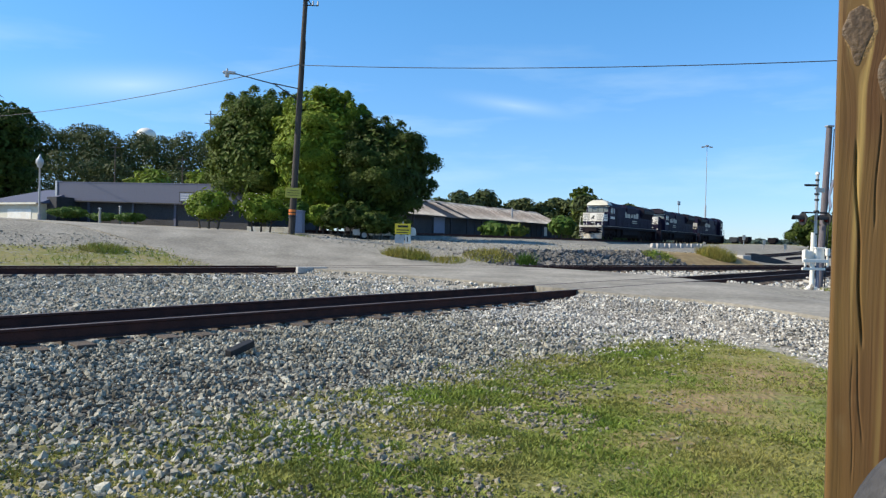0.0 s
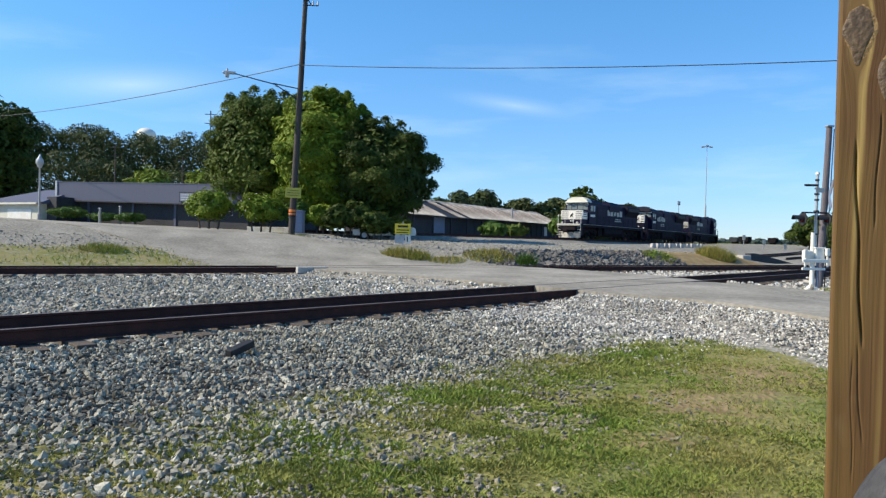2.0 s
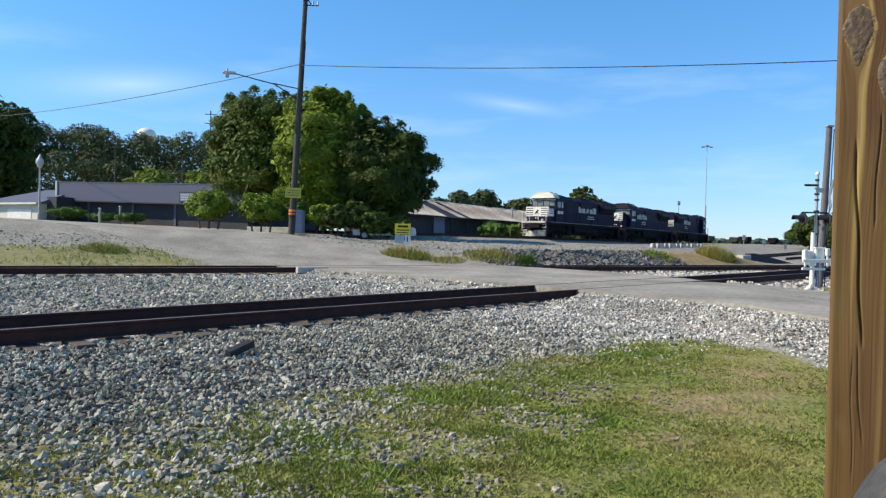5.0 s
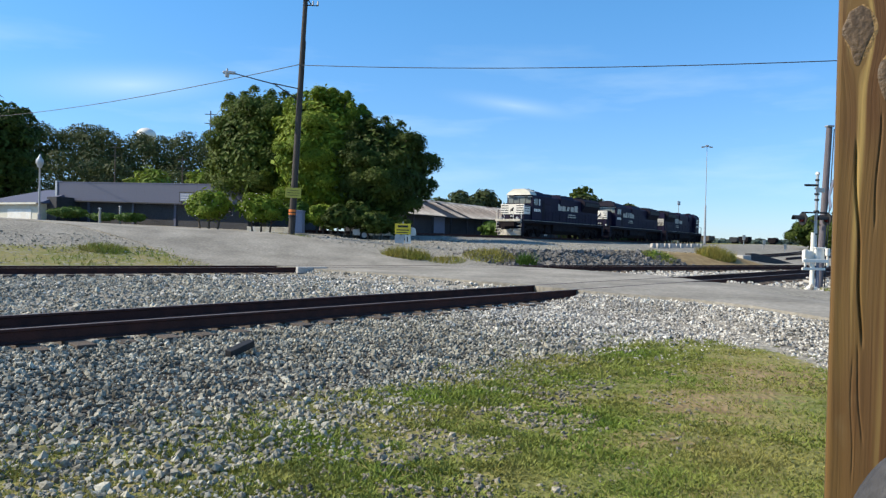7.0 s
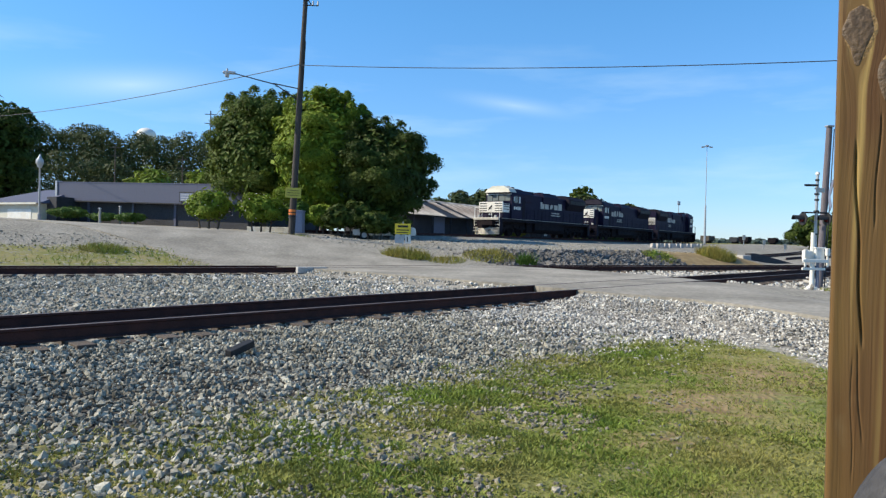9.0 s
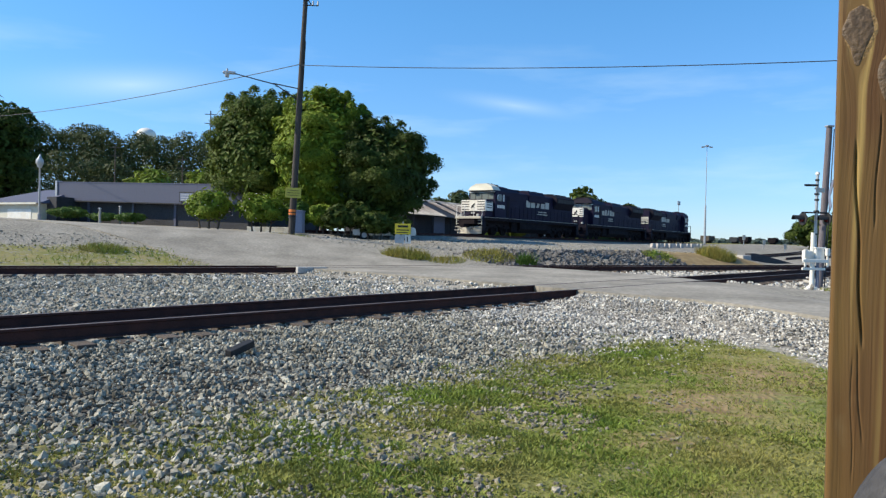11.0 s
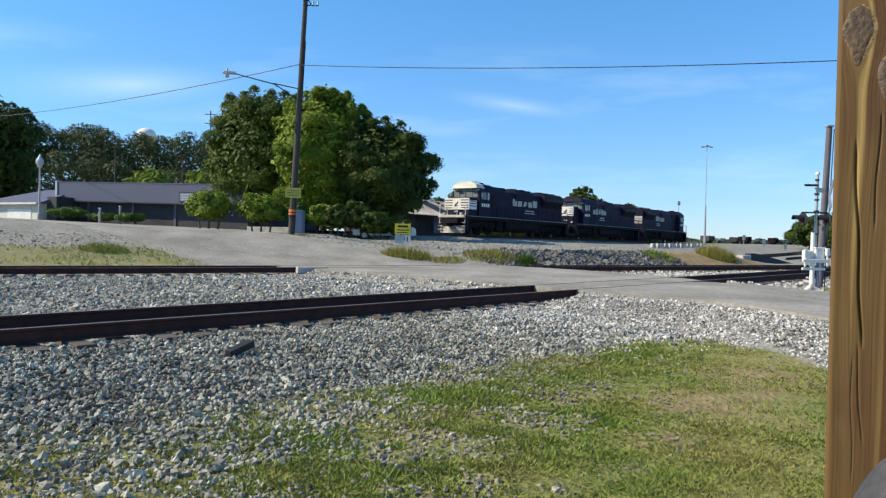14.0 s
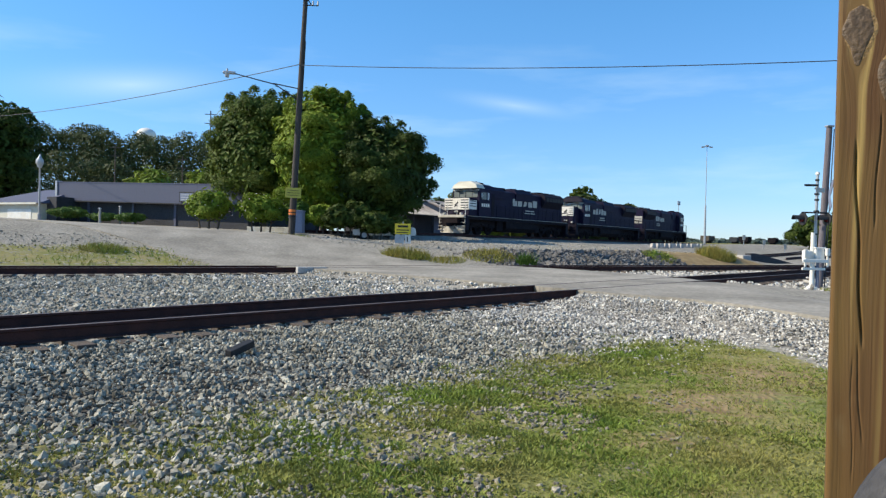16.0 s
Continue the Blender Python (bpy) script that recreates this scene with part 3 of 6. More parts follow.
def make_loco(style):
    """A six-axle diesel locomotive, nose towards -y, rail top at z = 0."""
    L = {"lead": 21.2, "middle": 21.4, "tail": 21.9}[style]
    label = {"lead": "black diesel locomotive with white striped nose leading the train",
             "middle": "black diesel locomotive with white nose in the middle of the train",
             "tail": "black diesel locomotive running backwards at the end of the train"}[style]
    e = thing("locomotive", None, label, "locomotive", "coupled locomotives")
    flip = style == "tail"
    wide = style == "lead"

    def Y(y):
        return L - y if flip else y

    def yb(x0, x1, y0, y1, z0, z1):
        a, b = sorted((Y(y0), Y(y1)))
        return (x0, x1, a, b, z0, z1)

    def pr(profile, y0, y1):
        a, b = sorted((Y(y0), Y(y1)))
        return prism(profile, "y", a, b)

    part("underframe", boxes((-1.52, 1.52, 1.1, L - 1.1, 1.38, 1.72), (-0.9, 0.9, 0.4, L - 0.4, 1.0, 1.4), bevel=0.03), UNDER, e)
    for sx in (-1, 1):
        part("sill_stripe", boxes((sx * 1.53 - 0.008, sx * 1.53 + 0.008, 1.15, L - 1.15, 1.66, 1.695)), CONCRETE, e, "thin pale sill stripe")
    part("fuel_tank", prism([(-1.42, 1.36), (-1.45, 0.75), (-1.05, 0.38), (1.05, 0.38), (1.45, 0.75), (1.42, 1.36)], "y", L / 2 - 2.9, L / 2 + 2.9), UNDER, e)
    for sx in (-1, 1):
        bm = bmesh.new()
        rod(bm, (sx * 1.25, L / 2 - 2.6, 1.55 - 0.28), (sx * 1.25, L / 2 + 2.6, 1.55 - 0.28), 0.17, seg=10)
        part("air_tank", bm, NAVY_DULL, e)
    # pilots, plows, couplers and steps at both ends
    for end in (0, 1):
        k = (lambda y: L - y) if end else (lambda y: y)

        def kb(x0, x1, y0, y1, z0, z1):
            a, b = sorted((k(y0), k(y1)))
            return (x0, x1, a, b, z0, z1)

        lead_end = wide and not end
        part("pilot", boxes(kb(-1.5, 1.5, 0.95, 1.12, 0.75, 1.72), bevel=0.03), NAVY_DULL, e)
        a, b = k(0.45), k(0.95)
        bm = bmesh.new()
        vs = [bm.verts.new(c) for c in ((-1.4, b, 0.82), (1.4, b, 0.82), (1.4, b, 0.12), (-1.4, b, 0.12), (-0.1, a, 0.68), (0.1, a, 0.68), (0.1, a, 0.10), (-0.1, a, 0.10))]
        for q in ((0, 4, 7, 3), (4, 5, 6, 7), (5, 1, 2, 6), (0, 1, 5, 4), (3, 7, 6, 2), (0, 3, 2, 1)):
            bm.faces.new([vs[i] for i in q])
        bmesh.ops.recalc_face_normals(bm, faces=bm.faces)
        part("plow", bm, FADED_WHITE if lead_end else NAVY_DULL, e, "pale weathered snow plow" if lead_end else "")
        if lead_end:
            part("anticlimber", boxes(kb(-1.48, 1.48, 0.62, 0.95, 1.50, 1.74), bevel=0.04), FADED_WHITE, e, "pale weathered anti-climber ledge")
        part("coupler", boxes(kb(-0.16, 0.16, -0.28, 1.0, 0.70, 1.0), kb(-0.22, 0.22, -0.3, -0.02, 0.68, 1.02), bevel=0.04), UNDER, e)
        for sx in (-1, 1):
            part("step_side", boxes(kb(sx * 1.5 - 0.02, sx * 1.5 + 0.02, 0.85, 1.35, 0.4, 1.72)), NAVY_DULL, e)
            for i in range(4):
                part("step", boxes(kb(sx * 1.25 - 0.24, sx * 1.25 + 0.24, 0.62 + 0.07 * i, 1.05 + 0.07 * i, 0.40 + 0.31 * i, 0.47 + 0.31 * i)), CONCRETE if lead_end else NAVY_DULL, e)
            part("end_handrail", rods(((sx * 1.45, k(0.85), 0.9), (sx * 1.45, k(0.85), 2.75)), ((sx * 1.45, k(0.85), 2.75), (sx * 0.55, k(0.8), 2.72)),
                                      ((sx * 0.55, k(0.8), 1.7), (sx * 0.55, k(0.8), 2.72)), r=0.028), WHITE if lead_end else NAVY_DULL, e)
        for x in (-0.7, -0.55, 0.5, 0.65):
            part("air_hose", rods(((x, k(0.8), 0.95), (x * 1.05, k(0.4), 0.45)), r=0.025), BLACK, e)
    # added dark boxes fill the gaps below, standing in for underbody shade
    for y0, y1 in ((6.5, L / 2 - 2.95), (L / 2 + 2.95, L - 6.5)):
        part("underbody_shade_box", boxes((-1.15, 1.15, y0, y1, 0.42, 1.36), bevel=0.05), UNDER, e)
    # trucks
    for y in (3.9, L - 3.9):
        make_truck(e, y, (-1.7, 0.0, 1.7))
    for y in [q + d for q in (3.9, L - 3.9) for d in (-1.7, 0.0, 1.7)]:
        w = part("wheelset", wheelset_bmesh(), UNDER, e)
        w.matrix_basis = Matrix.Translation((0, y, 0.53))
        WHEELS.append((w, y))
    # nose
    n0, n1 = (1.5, 2.95) if wide else (1.2, 2.75)
    hw = 1.36 if wide else 0.92
    nz = 3.36 if wide else 3.72
    bm = pr([(-hw, 1.72), (-hw, nz - 0.2), (-hw + 0.18, nz), (hw - 0.18, nz), (hw, nz - 0.2), (hw, 1.72)], n0, n1)
    if wide:
        for v in bm.verts:
            if v.co.y < n0 + 0.01 and v.co.z > 2.8:
                v.co.y += 0.22
    bmesh.ops.bevel(bm, geom=bm.edges[:], offset=0.05, segments=2, affect="EDGES")
    nose = part("nose", bm, NAVY, e)
    if wide or style == "middle":
        front = n0 - 0.035
        part("stripe_panel", boxes((-hw - 0.02, hw + 0.02, front, n0 + 0.12, 2.26 if wide else 2.6, nz - 0.06), bevel=0.03), WHITE, nose, "white nose panel with black stripes")
        rows = 4
        for i in range(rows):
            z = nz - 0.98 + i * 0.235
            for x0, x1 in ((-hw, -0.42), (0.42, hw)):
                part("black_stripe", boxes((x0 + 0.06, x1 - 0.04, front - 0.012, front + 0.01, z, z + 0.085)), BLACK, nose, "black nose stripe")
        part("emblem", prism([(-0.26, nz - 0.92), (-0.20, nz - 0.62), (-0.02, nz - 0.50), (0.10, nz - 0.34), (0.20, nz - 0.48), (0.08, nz - 0.66), (0.16, nz - 0.80), (-0.08, nz - 0.76)], "y", front - 0.016, front + 0.008), BLACK, nose, "black emblem shape")
        for sx in (-1, 1):
            if not wide:
                continue
            part("side_stripe", boxes((sx * (hw + 0.016) - 0.006, sx * (hw + 0.016) + 0.006, n0 + 0.12, n0 + (1.2 if wide else 0.5), 2.3, nz - 0.22)), WHITE, nose)
            for z in (2.56, 2.8, 3.02):
                part("black_stripe", boxes((sx * (hw + 0.024) - 0.004, sx * (hw + 0.024) + 0.004, n0 + 0.16, n0 + 1.1, z, z + 0.08)), BLACK, nose, "black nose stripe")
        part("nose_door", boxes((-0.36, 0.36, n0 - 0.03, n0, 1.78, 2.2), bevel=0.01), NAVY_DULL, nose)
        bm = bmesh.new()
        for x in (-0.13, 0.13):
            rod(bm, (x, n0 - 0.07, 2.08), (x, n0 + 0.02, 2.08), 0.095, seg=14)
        part("headlight", bm, GLOBE, nose, "paired headlight lenses")
    for sx in (-1, 1):
        bm = bmesh.new()
        rod(bm, (sx * 0.95, Y(0.78), 1.86), (sx * 0.95, Y(0.98), 1.86), 0.11, seg=14)
        part("ditch_light", bm, GLOBE, e, "round ditch light")
    # cab
    c0, c1 = n1 - 0.05, n1 + (2.6 if wide else 2.3)
    cw = 1.52
    cab = part("cab", pr([(-cw, 1.72), (-cw, 4.22), (-cw + 0.28, 4.62), (-0.6, 4.82), (0.6, 4.82), (cw - 0.28, 4.62), (cw, 4.22), (cw, 1.72)], c0, c1), NAVY, e)
    pale = wide or style == "middle"
    bm = pr([(-cw + 0.04, 4.30), (-cw + 0.30, 4.66), (-0.62, 4.95), (0.62, 4.95), (cw - 0.30, 4.66), (cw - 0.04, 4.30)], c0 - 0.32, c0 + (0.95 if wide else 0.4))
    for v in bm.verts:
        if abs(v.co.y - Y(c0 - 0.32)) < 0.01 and v.co.z > 4.5:
            v.co.y += (0.12 if wide else 0.3) * (-1 if flip else 1)
    part("roof_visor", bm, CREAM if wide else NAVY_DULL, cab, "white cab roof visor" if wide else "")
    d = -0.015
    part("brow", boxes(yb(-cw + 0.05, cw - 0.05, c0 + d - 0.01, c0 + 0.06, 4.08, 4.2), bevel=0.02), WHITE if pale else NAVY, cab)
    for x0, x1 in ((-1.34, -0.76), (-0.70, -0.04), (0.04, 0.70), (0.76, 1.34)):
        part("windshield", boxes(yb(x0, x1, c0 + d - 0.02, c0 + 0.05, 3.46, 4.06), bevel=0.015), PALE_REFLECTION_GLASS, cab, "windshield pane with a pale reflection in its colour")
    for x in (-1.0, 0.62):
        part("number_board", boxes(yb(x, x + 0.38, c0 - 0.35, c0 - 0.1, 4.16, 4.28), bevel=0.01), GLASS, cab, "dark number board")
    for sx in (-1, 1):
        for k, (y0, y1) in enumerate(((c0 + 0.35, c0 + 1.15), (c0 + 1.35, c0 + 1.62))):
            part("side_window", boxes(yb(sx * cw - 0.02, sx * cw + 0.02, y0, y1, 3.28, 3.95), bevel=0.01), GLASS if k == 0 else GALV, cab, "cab side window")
        part("cab_number", boxes(*[yb(sx * cw - 0.014, sx * cw + 0.014, c0 + 0.4 + 0.34 * i, c0 + 0.64 + 0.34 * i, 2.62, 2.92) for i in range(4)]), WHITE, cab, "pale bars in place of a number")
        part("cab_door", boxes(yb(sx * cw - 0.02, sx * cw + 0.02, c1 - 0.62, c1 - 0.1, 1.8, 3.9), bevel=0.01), NAVY_DULL, cab)
        bm = boxes(yb(sx * (cw + 0.1) - 0.02, sx * (cw + 0.1) + 0.02, c0 + 0.2, c0 + 0.34, 3.45, 3.85))
        part("mirror", bm, GALV, cab)
    bm = bmesh.new()
    for x, l in ((-0.25, 0.5), (0.0, 0.6), (0.25, 0.4)):
        rod(bm, (x, Y(c0 + 1.6), 4.98), (x, Y(c0 + 1.6 - l), 5.0), 0.03, 0.075, 8)
    rod(bm, (0, Y(c0 + 1.6), 4.8), (0, Y(c0 + 1.6), 5.02), 0.03)
    part("horn", bm, NAVY_DULL, cab)
    part("air_conditioner", boxes(yb(-0.5, 0.5, c0 + 1.3, c0 + 2.1, 4.8, 4.96), bevel=0.05), NAVY_DULL, cab)
    # hood
    h1 = L - 1.35
    tz = 4.42
    hood = part("long_hood", pr([(-0.96, 1.72), (-0.96, tz - 0.14), (-0.72, tz), (0.72, tz), (0.96, tz - 0.14), (0.96, 1.72)], c1, h1), NAVY, e)
    n = 17
    dw = (h1 - c1 - 0.4) / n
    for sx in (-1, 1):
        for i in range(n):
            y = c1 + 0.2 + i * dw
            part("hood_door", boxes(yb(sx * 0.965 - 0.012, sx * 0.965 + 0.012, y + 0.03, y + dw - 0.03, 1.85, 3.35 if 3 < i < 14 else 3.0), bevel=0.008), NAVY, hood)
    for y0, y1, z in ((c1 + 0.3, c1 + 2.2, 4.66), (c1 + 4.4, c1 + 7.6, 4.7)):
        part("dynamic_brake_box", pr([(-1.08, 3.55), (-1.12, 4.3), (-0.85, z), (0.85, z), (1.12, 4.3), (1.08, 3.55)], y0, y1), NAVY, hood)
    flare = pr([(-0.98, 3.1), (-1.42, 3.75), (-1.42, 4.25), (-0.95, 4.64), (0.95, 4.64), (1.42, 4.3), (1.42, 3.75), (0.98, 3.1)], h1 - 4.6, h1 - 0.5)
    part("radiator_flare", flare, NAVY_DULL, hood)
    for i in range(3):
        bm = bmesh.new()
        rod(bm, (0, Y(h1 - 1.2 - 1.35 * i), 4.6), (0, Y(h1 - 1.2 - 1.35 * i), 4.78), 0.62, 0.6, 20)
        part("radiator_fan", bm, NAVY_DULL, hood)
    for y in (c1 + 5.2, c1 + 6.7):
        bm = bmesh.new()
        rod(bm, (0, Y(y), 4.66), (0, Y(y), 4.8), 0.55, 0.52, 18)
        part("brake_fan", bm, NAVY_DULL, hood)
    part("exhaust_stack", boxes(yb(-0.3, 0.3, c1 + 3.0, c1 + 3.7, 4.3, 4.75), bevel=0.04), UNDER, hood)
    for sx in (-1, 1):
        x = sx * 0.985
        y = c1 + {"lead": 4.0, "middle": 1.5, "tail": 6.0}[style]
        ink = FADED_WHITE
        step = 1.0 if wide else 0.8
        for q in (0.0, 0.95, 3.0, 3.95):
            part("lettering_bar", boxes(yb(x - 0.012, x + 0.012, y + q * step, y + (q + 0.78) * step, 3.02, 3.72)), ink, hood, "pale bar in place of lettering")
        bm = bmesh.new()
        vs = [[bm.verts.new((x + k * sx, Y(y + q * step), z)) for q, z in ((2.0, 3.04), (2.12, 3.30), (2.28, 3.66), (2.46, 3.76), (2.72, 3.44), (2.55, 3.1))] for k in (-0.012, 0.012)]
        bm.faces.new(vs[0])
        bm.faces.new(vs[1][::-1])
        for i in range(6):
            j = (i + 1) % 6
            bm.faces.new((vs[0][i], vs[1][i], vs[1][j], vs[0][j]))
        bmesh.ops.recalc_face_normals(bm, faces=bm.faces)
        part("emblem", bm, ink, hood, "white emblem shape")
        part("small_lettering_bar", boxes(yb(x - 0.012, x + 0.012, y + 2.5 * step, y + 4.2 * step, 2.58, 2.70), yb(x - 0.012, x + 0.012, y + 2.3 * step, y + 4.4 * step, 2.34, 2.44)), ink, hood, "small white bars in place of lettering")
        for i in range(6):
            q = h1 - 4.3 + i * 0.62
            part("radiator_grille", boxes(yb(sx * 1.425 - 0.012, sx * 1.425 + 0.012, q, q + 0.54, 3.80, 4.22)), BLACK, hood, "dark radiator grille")
        part("walkway_step", boxes(yb(sx * 1.53 - 0.02, sx * 1.53 + 0.02, c1 + 0.1, h1, 1.40, 1.46)), NAVY_DULL, e)
    part("end_stripe_panel", boxes(yb(-0.9, 0.9, h1 - 0.03, h1 + 0.02, 2.5, 3.5), bevel=0.02), FADED_WHITE, hood, "white panel on the hood end")
    for i in range(4):
        part("black_stripe", boxes(yb(-0.8, 0.8, h1 + 0.0, h1 + 0.032, 2.42 + 0.24 * i, 2.48 + 0.24 * i)), BLACK, hood, "black end stripe")
    # side walkway handrails
    for sx in (-1, 1):
        x = sx * 1.47
        lines = [((x, 1.2 + i * (L - 2.4) / 12, 1.7), (x, 1.2 + i * (L - 2.4) / 12, 2.72)) for i in range(13)]
        keep = [q for q in lines if not (min(Y(c0), Y(c1)) - 0.1 < q[0][1] < max(Y(c0), Y(c1)) + 0.1)]
        for q in keep:
            part("stanchion", rods(q, r=0.018), NAVY_DULL, e)
        a, b = sorted((Y(c1 + 0.05), Y(L - 1.2)))
        part("side_handrail", rods(((x, a, 2.72), (x, b, 2.72)), ((x, a, 2.25), (x, b, 2.25)), r=0.02), NAVY_DULL, e)
    return e, L


TRAVEL = [(0, 28.7), (1, 25.75), (2, 22.8), (3, 19.95), (4, 17.15), (5.25, 13.85), (6.5, 10.6), (7, 9.5), (8, 7.45), (9, 5.55), (10.25, 3.6), (11.5, 1.95),
          (12, 1.3), (12.5, 0.72), (13, 0.28), (13.5, 0.06), (14, 0.0), (16, 0.0)]
TRAIN = [(make_loco("lead"), 0.5), (make_loco("middle"), 22.0), (make_loco("tail"), 43.8)]


# ---- blocks for the rest ----
def leaf_cloud(name, blobs, count, size, material, parent, seed, flat=0.36, core=()):
    """A crown of many small leaf clumps over rounded masses (x, y, z, rx, ry, rz), and a darker close-leaved core."""
    rng = np.random.default_rng(seed)
    b = np.array(list(blobs) + list(core), float)
    w = (b[:, 3] * b[:, 4] * b[:, 5]) ** (2 / 3)
    nb = len(blobs)
    if core:
        w[nb:] *= 0.22 * w[:nb].sum() / w[nb:].sum()
    which = rng.choice(len(b), count, p=w / w.sum())
    inner = which >= nb
    d = rng.normal(size=(count, 3))
    if core:
        out = b[which, :3] - b[nb, :3]
        out /= np.linalg.norm(out, axis=1)[:, None] + 1e-6
        d += np.where(inner[:, None], 0.0, 0.75 * out + np.array([0, 0, 0.65]))
    else:
        d += np.array([0, 0, 0.7])
    d /= np.linalg.norm(d, axis=1)[:, None]
    r = 1 - 0.5 * rng.random(count) ** 1.4 + np.clip(np.abs(rng.normal(0, 0.15, count)), 0, 0.34 if core else 0.16)
    c = b[which, :3] + d * r[:, None] * b[which, 3:6]
    nrm = d + rng.normal(0, flat, (count, 3)) + np.array([0, 0, 0.3])
    nrm /= np.linalg.norm(nrm, axis=1)[:, None]
    t = np.cross(nrm, rng.normal(size=(count, 3)))
    t /= np.linalg.norm(t, axis=1)[:, None]
    q = np.cross(nrm, t)
    sz = size * (rng.uniform(0.5, 1.3, count) * np.where(inner, 2.3, 1.0))[:, None]
    k1, k2, k3 = (rng.uniform(0.6, 1.2, (count, 1)) for _ in range(3))
    vs = np.stack([c - t * sz * k1, c - q * sz * 0.42 * k2, c + t * sz * k3, c + q * sz * 0.42 * k1 + nrm * sz * 0.2], 1).reshape(-1, 3)
    return arrays(name, vs, np.arange(count * 4).reshape(-1, 4), material, parent)


def make_tree(label, base, tall, wide, seed, material, count=9000, size=0.3, low=0.15, masses=70, trunks=1, name="tree", category="tree"):
    """Tapered trunk and limbs, and an uneven crown of leaf clumps that overhang one another."""
    rng = random.Random(seed)
    e = thing(name, pose(base[0], base[1], base[2]), label, category)
    bm = bmesh.new()
    blobs = []
    mid, rz = tall * (1 + low) / 2, tall * (1 - low) / 2
    for i in range(masses):
        a, h = rng.uniform(0, 6.283), rng.uniform(-0.95, 1.0)
        r = math.sqrt(1 - h * h) ** (0.95 if h > 0 else 0.6)
        m = wide * rng.uniform(0.07, 0.15)
        k = rng.uniform(0.66, 1.08)
        blobs.append((math.cos(a) * r * (wide / 2 - m * 0.75) * k, math.sin(a) * r * (wide / 2 - m * 0.75) * k, mid + h * (rz - m * 0.7) * k, m, m, m * 0.62))
    for i in range(16 if tall > 8 else 0):
        a, r = rng.uniform(0, 6.283), wide * 0.44 * math.sqrt(rng.random())
        z = mid + rz * math.sqrt(max(0.05, 1 - (2 * r / wide) ** 2)) * 0.95
        blobs.append((math.cos(a) * r, math.sin(a) * r, z, wide * 0.045, wide * 0.045, tall * rng.uniform(0.03, 0.06)))
    for k in range(trunks):
        x0 = (k - (trunks - 1) / 2) * wide * 0.16
        rod(bm, (x0, 0, -0.2), (x0 * 1.3, 0, tall * 0.45), tall * 0.028, tall * 0.018, 9)
        rod(bm, (x0 * 1.3, 0, tall * 0.44), (x0 + 0.3, 0.1, tall * 0.8), tall * 0.018, tall * 0.005, 7)
    for x, y, z, m, _, _ in blobs[::3]:
        x0 = (rng.randrange(trunks) - (trunks - 1) / 2) * wide * 0.18
        rod(bm, (x0, 0, max(tall * 0.2, z * 0.5)), (x, y, z), tall * 0.011, tall * 0.003, 6)
    part("trunk", bm, BARK, e)
    core = [(0, 0, mid, wide * 0.36, wide * 0.36, rz * 0.80)]
    leaf_cloud("crown", blobs, count, size, material, e, seed, core=core)
    return e


def at(px, d):
    """Plan place in the direction px (as a slope to the right of straight ahead) at depth d."""
    return px * d, d


def on_ground(x, y, dz=0.0):
    return x, y, float(height(x, y)) + dz


# ---- trees and shrubs ----
make_tree("broad leafy tree with sunlit yellow-green crown", on_ground(-9.2, 54), 11.1, 8.1, 11, LEAF_A, 130000, 0.112, low=0.1, masses=62)
make_tree("broad leafy tree with shade in its leaf colour beside the old warehouse", on_ground(-4.9, 53.2), 8.8, 8.4, 12, LEAF_D, 110000, 0.112, low=0.06, masses=60, trunks=2)
make_tree("tall dark green tree behind the utility pole", on_ground(-15.2, 60), 11.9, 10.2, 13, LEAF_B, 125000, 0.116, low=0.1, masses=66)
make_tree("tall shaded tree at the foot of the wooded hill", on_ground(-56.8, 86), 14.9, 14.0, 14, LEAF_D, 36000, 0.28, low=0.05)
make_tree("slender tree rising over the far woods", on_ground(26.0, 132), 9.8, 5.5, 15, LEAF_B, 3500, 0.34, low=0.3, masses=12)
make_tree("low dark tree beyond the rail yard", on_ground(52, 92), 5.9, 7.4, 16, LEAF_D, 14000, 0.18, low=0.05, masses=16)
make_tree("low dark tree beyond the rail yard", on_ground(68, 128), 6.5, 11.0, 17, LEAF_D, 12000, 0.26, low=0.05, masses=16)


def make_shrub(label, x, y, tall, wide, seed, material=LEAF_C, count=8000, size=0.09, name="shrub", blossom=0):
    e = make_tree(label, on_ground(x, y), tall, wide, seed, material, count, size, low=0.2, masses=14, trunks=3, name=name, category="shrub")
    if blossom:
        leaf_cloud("blossom", [(0, 0, tall * 0.55, wide * 0.52, wide * 0.5, tall * 0.40)], blossom, 0.10, FLOWER, e, seed + 1)
    return e


make_shrub("rounded flowering shrub with pale blossom", -16.6, 50, 3.0, 3.8, 21, LEAF_A, blossom=60)
make_shrub("rounded flowering shrub with pale blossom", -12.9, 50, 2.8, 3.7, 22, LEAF_A, blossom=50)
make_shrub("leafy shrub under the tall trees", -10.6, 51, 2.5, 2.4, 23)
make_shrub("leafy shrub under the tall trees", -8.6, 50.5, 2.2, 2.6, 24, LEAF_A)
# the dark leaf colour also paints the shade beneath the crowns
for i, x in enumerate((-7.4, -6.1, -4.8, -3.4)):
    make_shrub("undergrowth with shade in its leaf colour at the foot of the trees", x, 49.6 + 0.5 * math.sin(i * 2.4), 2.2 + 0.5 * math.sin(i * 1.7), 2.6, 80 + i, LEAF_D, 5000, 0.11)
make_shrub("overgrown shrub before the old warehouse", 5.6, 79, 2.4, 3.4, 25, count=2500, size=0.2)
